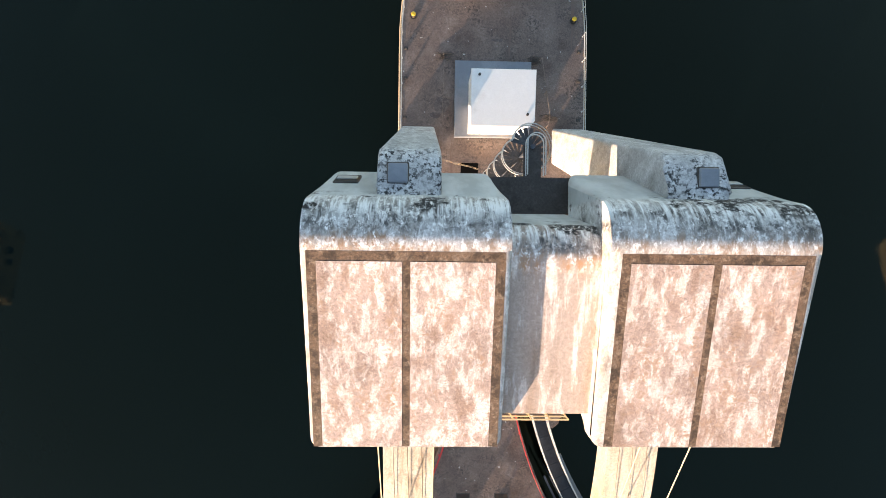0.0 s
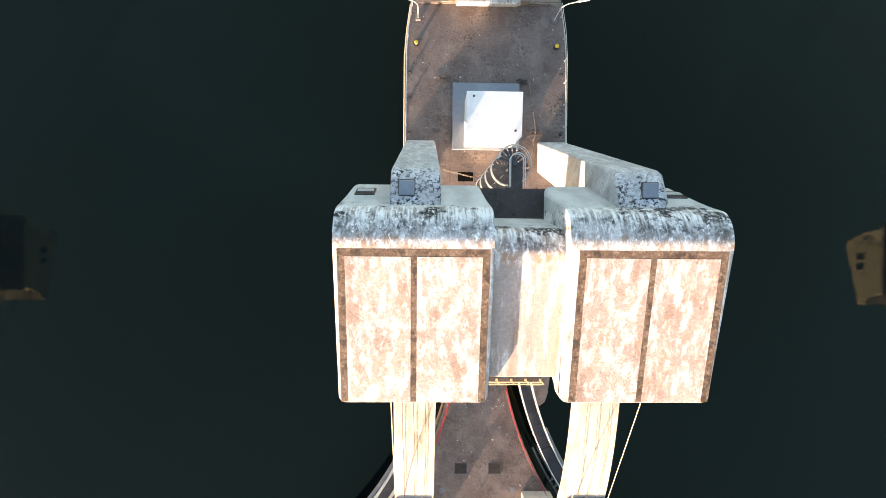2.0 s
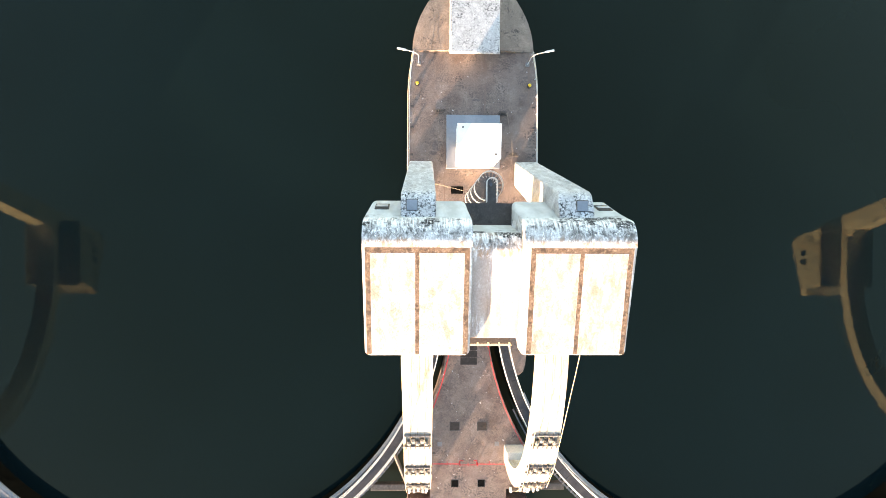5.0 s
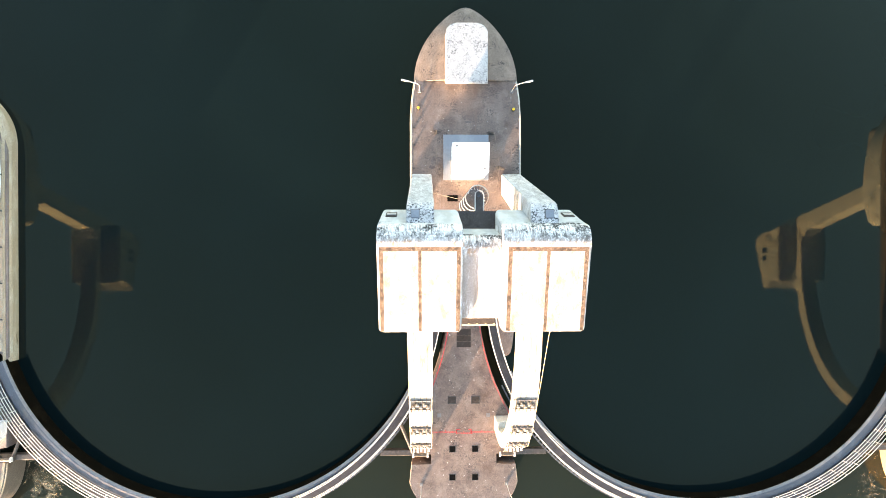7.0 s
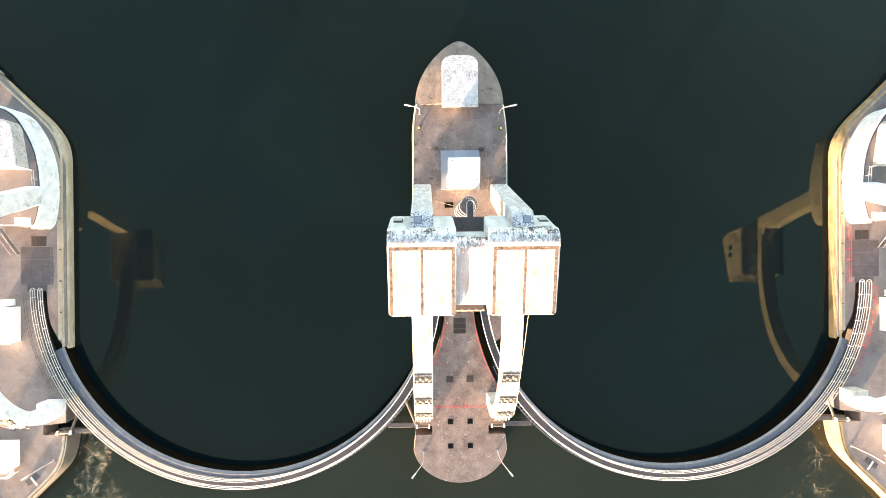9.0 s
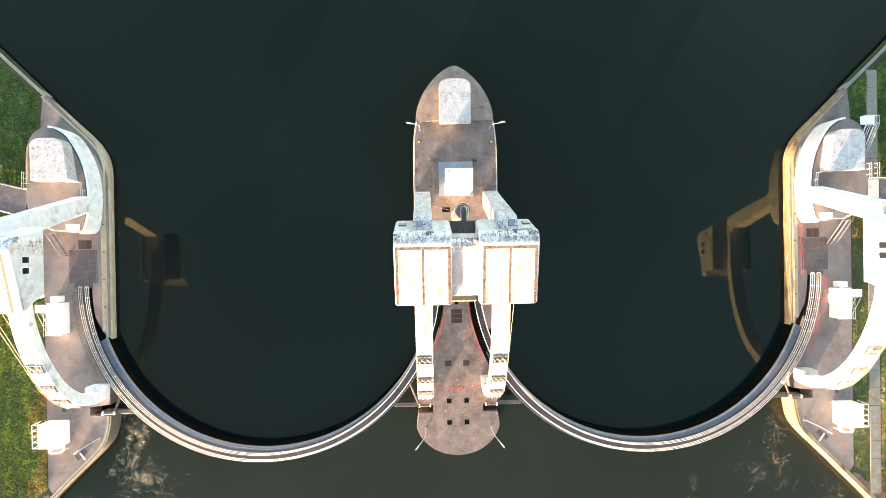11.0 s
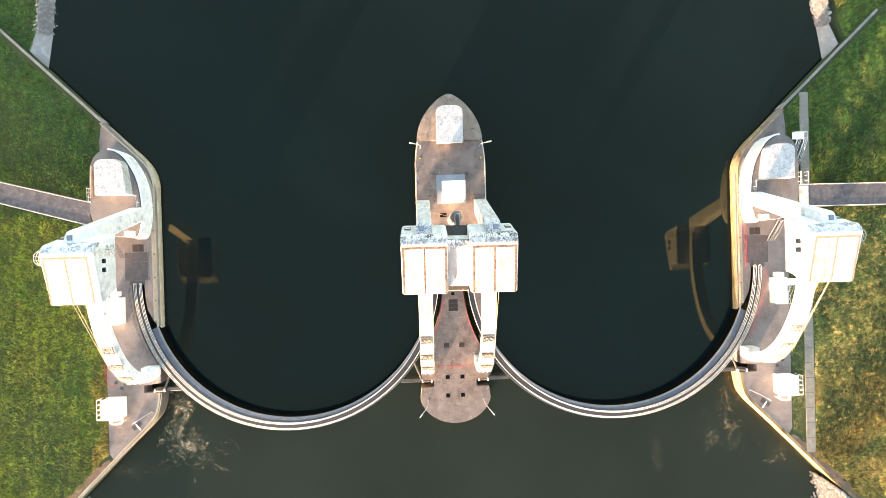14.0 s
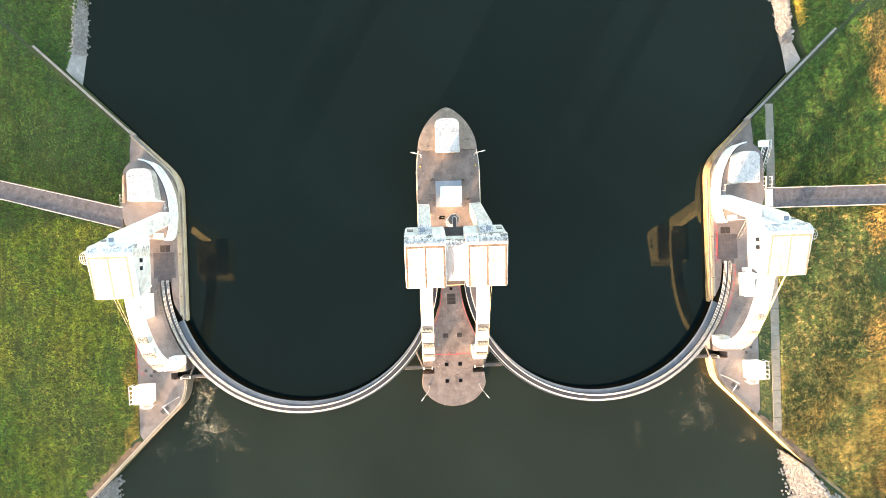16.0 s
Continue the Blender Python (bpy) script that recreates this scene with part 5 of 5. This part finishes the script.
rubble([(70.6, 68), (74.9, 42.4), (76.6, 42.0), (74.6, 68)], 4600, "sunlit rubble stones along the water's edge", -0.5, 1.25)
for s, quad in ((1, ((-77.2, 36.4), (-76.0, 43.6), (-78.5, 43.3), (-79.9, 39.6))), (-1, ((76.1, 35.2), (74.8, 42.7), (76.5, 42.3), (78.4, 38.2)))):
    own = bmesh.new()
    top = [own.verts.new((x, y, z)) for (x, y), z in zip(quad, (-0.35, -0.35, 1.36, 1.36))]
    low = [own.verts.new((v.co.x, v.co.y, -5.0)) for v in top]
    own.faces.new(top), own.faces.new(low[::-1])
    for i in range(4):
        own.faces.new((top[i], low[i], low[(i + 1) % 4], top[(i + 1) % 4]))
    single("bank_apron", own, APRON, "smooth grey concrete apron sloping into the water", "apron", "bank aprons", "structure")
rubble([(-73.5, -48.0), (-75.5, -62), (-80, -62), (-77.5, -51)], 1800, "wet rubble stones below the wing wall", -2.3, 1.2)
rubble([(73.6, -49.0), (76.5, -62), (84.5, -61.5), (76.6, -51.2)], 3600, "pale rubble stones below the wing wall", -2.3, 1.6)


FOAM = material("foam", (0.52, 0.42, 0.25), 0.8)
gaps = times(FOAM, noise_mask(FOAM, coords(FOAM), 0.75, 0.40, 0.66, detail=6.0), noise_mask(FOAM, coords(FOAM), 7.0, 0.30, 0.75, detail=4.0))
link(FOAM, gaps, FOAM.node_tree.nodes["Principled BSDF"].inputs["Alpha"])


def foam(centre, reach, count, label, drift, length, width):
    """Threads of foam drawn out along the eddies of the stirred water, thickest about their centre."""
    waves = [(rng.uniform(0.3, 1.3), rng.uniform(0, math.tau), rng.uniform(0, math.tau)) for _ in range(9)]
    verts, faces = [], []
    for i in range(count):
        p = np.array(centre) + np.array(reach) * rng.normal(0, 0.42, 2)
        steps = int(length * rng.uniform(0.35, 1.2) / 0.2)
        w = width * rng.uniform(0.4, 1.4)
        slip, turn = rng.normal(0, 0.9), rng.normal(0, 0.5, 2)
        first = len(verts)
        for k in range(steps):
            v = np.array(drift, float) + turn + 0.9 * np.array((math.sin(k * 0.55 + i * 2.1), math.cos(k * 0.43 + i)))
            for f, a, ph in waves:
                d = np.array((math.cos(a), math.sin(a)))
                v += np.array((-d[1], d[0])) * math.cos(f * (p @ d) + ph + slip * f) * 0.75
            v /= max(1e-6, np.linalg.norm(v))
            n = np.array((-v[1], v[0])) * w * math.sin(math.pi * (k + 0.5) / steps) * (0.75 + 0.4 * math.sin(k * 0.9 + i))
            z = TAIL + 0.015 + 0.0004 * (i % 40)
            verts += [(*(p + n), z), (*(p - n), z)]
            p = p + v * 0.2
        for q in range(first, len(verts) - 2, 2):
            faces.append((q, q + 1, q + 3, q + 2))
    return stuff("foam", verts, faces, FOAM, label, "foam")


foam((-55.6, -31.0), (1.9, 4.6), 200, "dense golden foam boiling up below the gate's corner", (0.0, -0.8), 3.5, 0.075)
foam((-55.2, -36.5), (3.2, 5.0), 130, "lacy curling foam on the water below the gate", (0.1, -0.5), 6.0, 0.065)
foam((-52.0, -39.5), (6.0, 4.5), 70, "thin foam threads drifting downstream", (0.3, -0.4), 6.0, 0.045)
foam((-65.0, -42.5), (4.5, 2.6), 140, "thin flecks of foam along the wing wall", (-0.7, -0.6), 0.9, 0.05)
foam((55.4, -31.5), (1.6, 3.6), 60, "thin curls of foam on the water below the gate", (0.1, -0.7), 4.0, 0.045)
foam((54.5, -38.5), (4.6, 4.5), 75, "thin foam curls drifting downstream", (0.0, -0.4), 5.5, 0.05)
foam((66.0, -44.5), (3.0, 3.0), 170, "flecks of foam along the wing wall", (0.7, -0.6), 0.9, 0.06)
foam((41.0, -43.5), (0.9, 5.0), 90, "faint line of foam flecks on the water", (0.0, -0.8), 0.8, 0.04)


def on_land(x, y):
    """Grass-covered parts of the west bank (mirror x for the east)."""
    deck = (y > -39.0) & (y < 24.5) & (x > -67.35)
    up = np.where(y > 22, x + 66.9 + (y - 25.5) * 1.065, -1.0)
    wall_up = (y > 22) & (up > -0.5) & ((up < 0.7) | (x > np.where(y > 43, -78.4 + 0.13 * (y - 43), -78.4 - 0.35 * (43 - y))))
    down = x + 66.4 - (y + 39.4) * 0.955
    wall_down = (y <= -38) & (down > -1.5 - 0.7 * np.sin(y * 1.3) * np.sin(y * 0.55 + 1.0)) & ((down < 0.8) | (x > -80.4 - (-54 - y) * 0.23))
    return ~(deck | wall_up | wall_down) & (x < -67.3)


def grass(s, count, mat, label, length, region, lay=2.2, spread=1.0, name="grass", area=(-126, -66, -74, 74)):
    x = rng.uniform(area[0], area[1], count)
    y = rng.uniform(area[2], area[3], count)
    wave = 2.2 * np.sin(y * 0.11) + 1.3 * np.sin(y * 0.37 + x * 0.2) + rng.normal(0, 0.9, count)
    keep = on_land(x, y) & region(x + wave, y + wave)
    if s < 0:
        keep &= ~((x < -69.98) & (x > -72.0) & (y > -43.4) & (y < 29))
    x, y = x[keep], y[keep]
    n = len(x)
    patch = 0.9 + 0.3 * np.sin(x * 0.45 + np.cos(y * 0.31) * 2.0) * np.cos(y * 0.4 + np.sin(x * 0.27) * 2.5)
    h = length * rng.uniform(0.5, 1.3, n) * patch
    if s < 0:
        # the strip between deck and path is kept short
        h = np.where((x > -70.2) & (y < 0), h * 0.22, h)
    a = rng.normal(lay, spread, n) + np.sin(x * 0.2 + y * 0.13) * 0.9
    lean = rng.uniform(0.5, 1.2, n) * h
    w = rng.uniform(0.03, 0.085, n)
    dx, dy = np.cos(a), np.sin(a)
    px, py = -dy * w, dx * w
    X = s * np.stack([x - px, x + px, x + dx * lean], 1)
    Y = np.stack([y - py, y + py, y + dy * lean], 1)
    Z = np.stack([np.full(n, 1.33), np.full(n, 1.33), 1.33 + h * 0.75], 1)
    co = np.stack([X, Y, Z], 2).reshape(-1, 3)
    me = bpy.data.meshes.new(name)
    me.vertices.add(len(co))
    me.vertices.foreach_set("co", co.ravel())
    me.loops.add(n * 3)
    me.polygons.add(n)
    me.loops.foreach_set("vertex_index", np.arange(n * 3))
    me.polygons.foreach_set("loop_start", np.arange(n) * 3)
    me.update()
    me.materials.append(mat)
    return tagged(new(name, me), label, "grass", kind="stuff")


grass(1, 420000, GRASS_NORTH, "thick dark green meadow grass", 0.4, lambda x, y: y > 8)
grass(1, 480000, GRASS_WEST, "thick bright green meadow grass with yellowish patches", 0.4, lambda x, y: y <= 8)


def lit_belt(x, y):
    """Uneven belt of sunlit orange grass towards the upper bank."""
    return x < -93.5 + 2.5 * np.sin(y * 0.13 + 0.6) + 1.5 * np.sin(y * 0.41)


grass(-1, 640000, GRASS_SUNLIT, "tangled green meadow grass with sunlit straw tones", 0.55, lambda x, y: ~lit_belt(x, y) & (y < 6), 1.75, 0.55)
grass(-1, 640000, GRASS_SHADY, "shaded green meadow grass with a few dry tufts", 0.5, lambda x, y: ~lit_belt(x, y) & (y >= 6), 1.9, 0.6)
grass(-1, 300000, GRASS_DRY_LIT, "grass along the upper bank with orange sunlight in its colour", 0.5, lambda x, y: lit_belt(x, y) & (np.sin(y * 0.21 + x * 0.12) > -0.5), 2.0, 0.7)
grass(-1, 140000, GRASS_SHADY, "shaded green grass between the orange-lit grass on the upper bank", 0.45, lambda x, y: lit_belt(x, y) & (np.sin(y * 0.21 + x * 0.12) <= -0.3), 2.0, 0.7, area=(-126, -88, -74, 74))
grass(-1, 90000, GRASS_DRY_LIT, "straw-coloured grass above the downstream wing wall", 0.5, lambda x, y: (y < -31 - 0.3 * (x + 72)) & (np.sin(y * 0.5 + x * 0.3) > -0.45), 1.75, 0.6, area=(-100, -70, -74, -28))
grass(1, 7000, GRASS_DRY_LIT, "russet sunlit straw-toned grass fringing the bank deck", 0.35, lambda x, y: (x > -68.3 - 0.9 * np.sin(y * 0.45)) & (y < -14), area=(-70.5, -67.3, -44, -14))
grass(-1, 26000, GRASS_GOLD_LIT, "tall golden-lit grass behind the sunlit stones", 1.3, lambda x, y: (x > -79.0 + 0.05 * (y - 44)) & (y > 46), 1.2, 1.4, "tall_grass", (-80, -74, 44, 70))
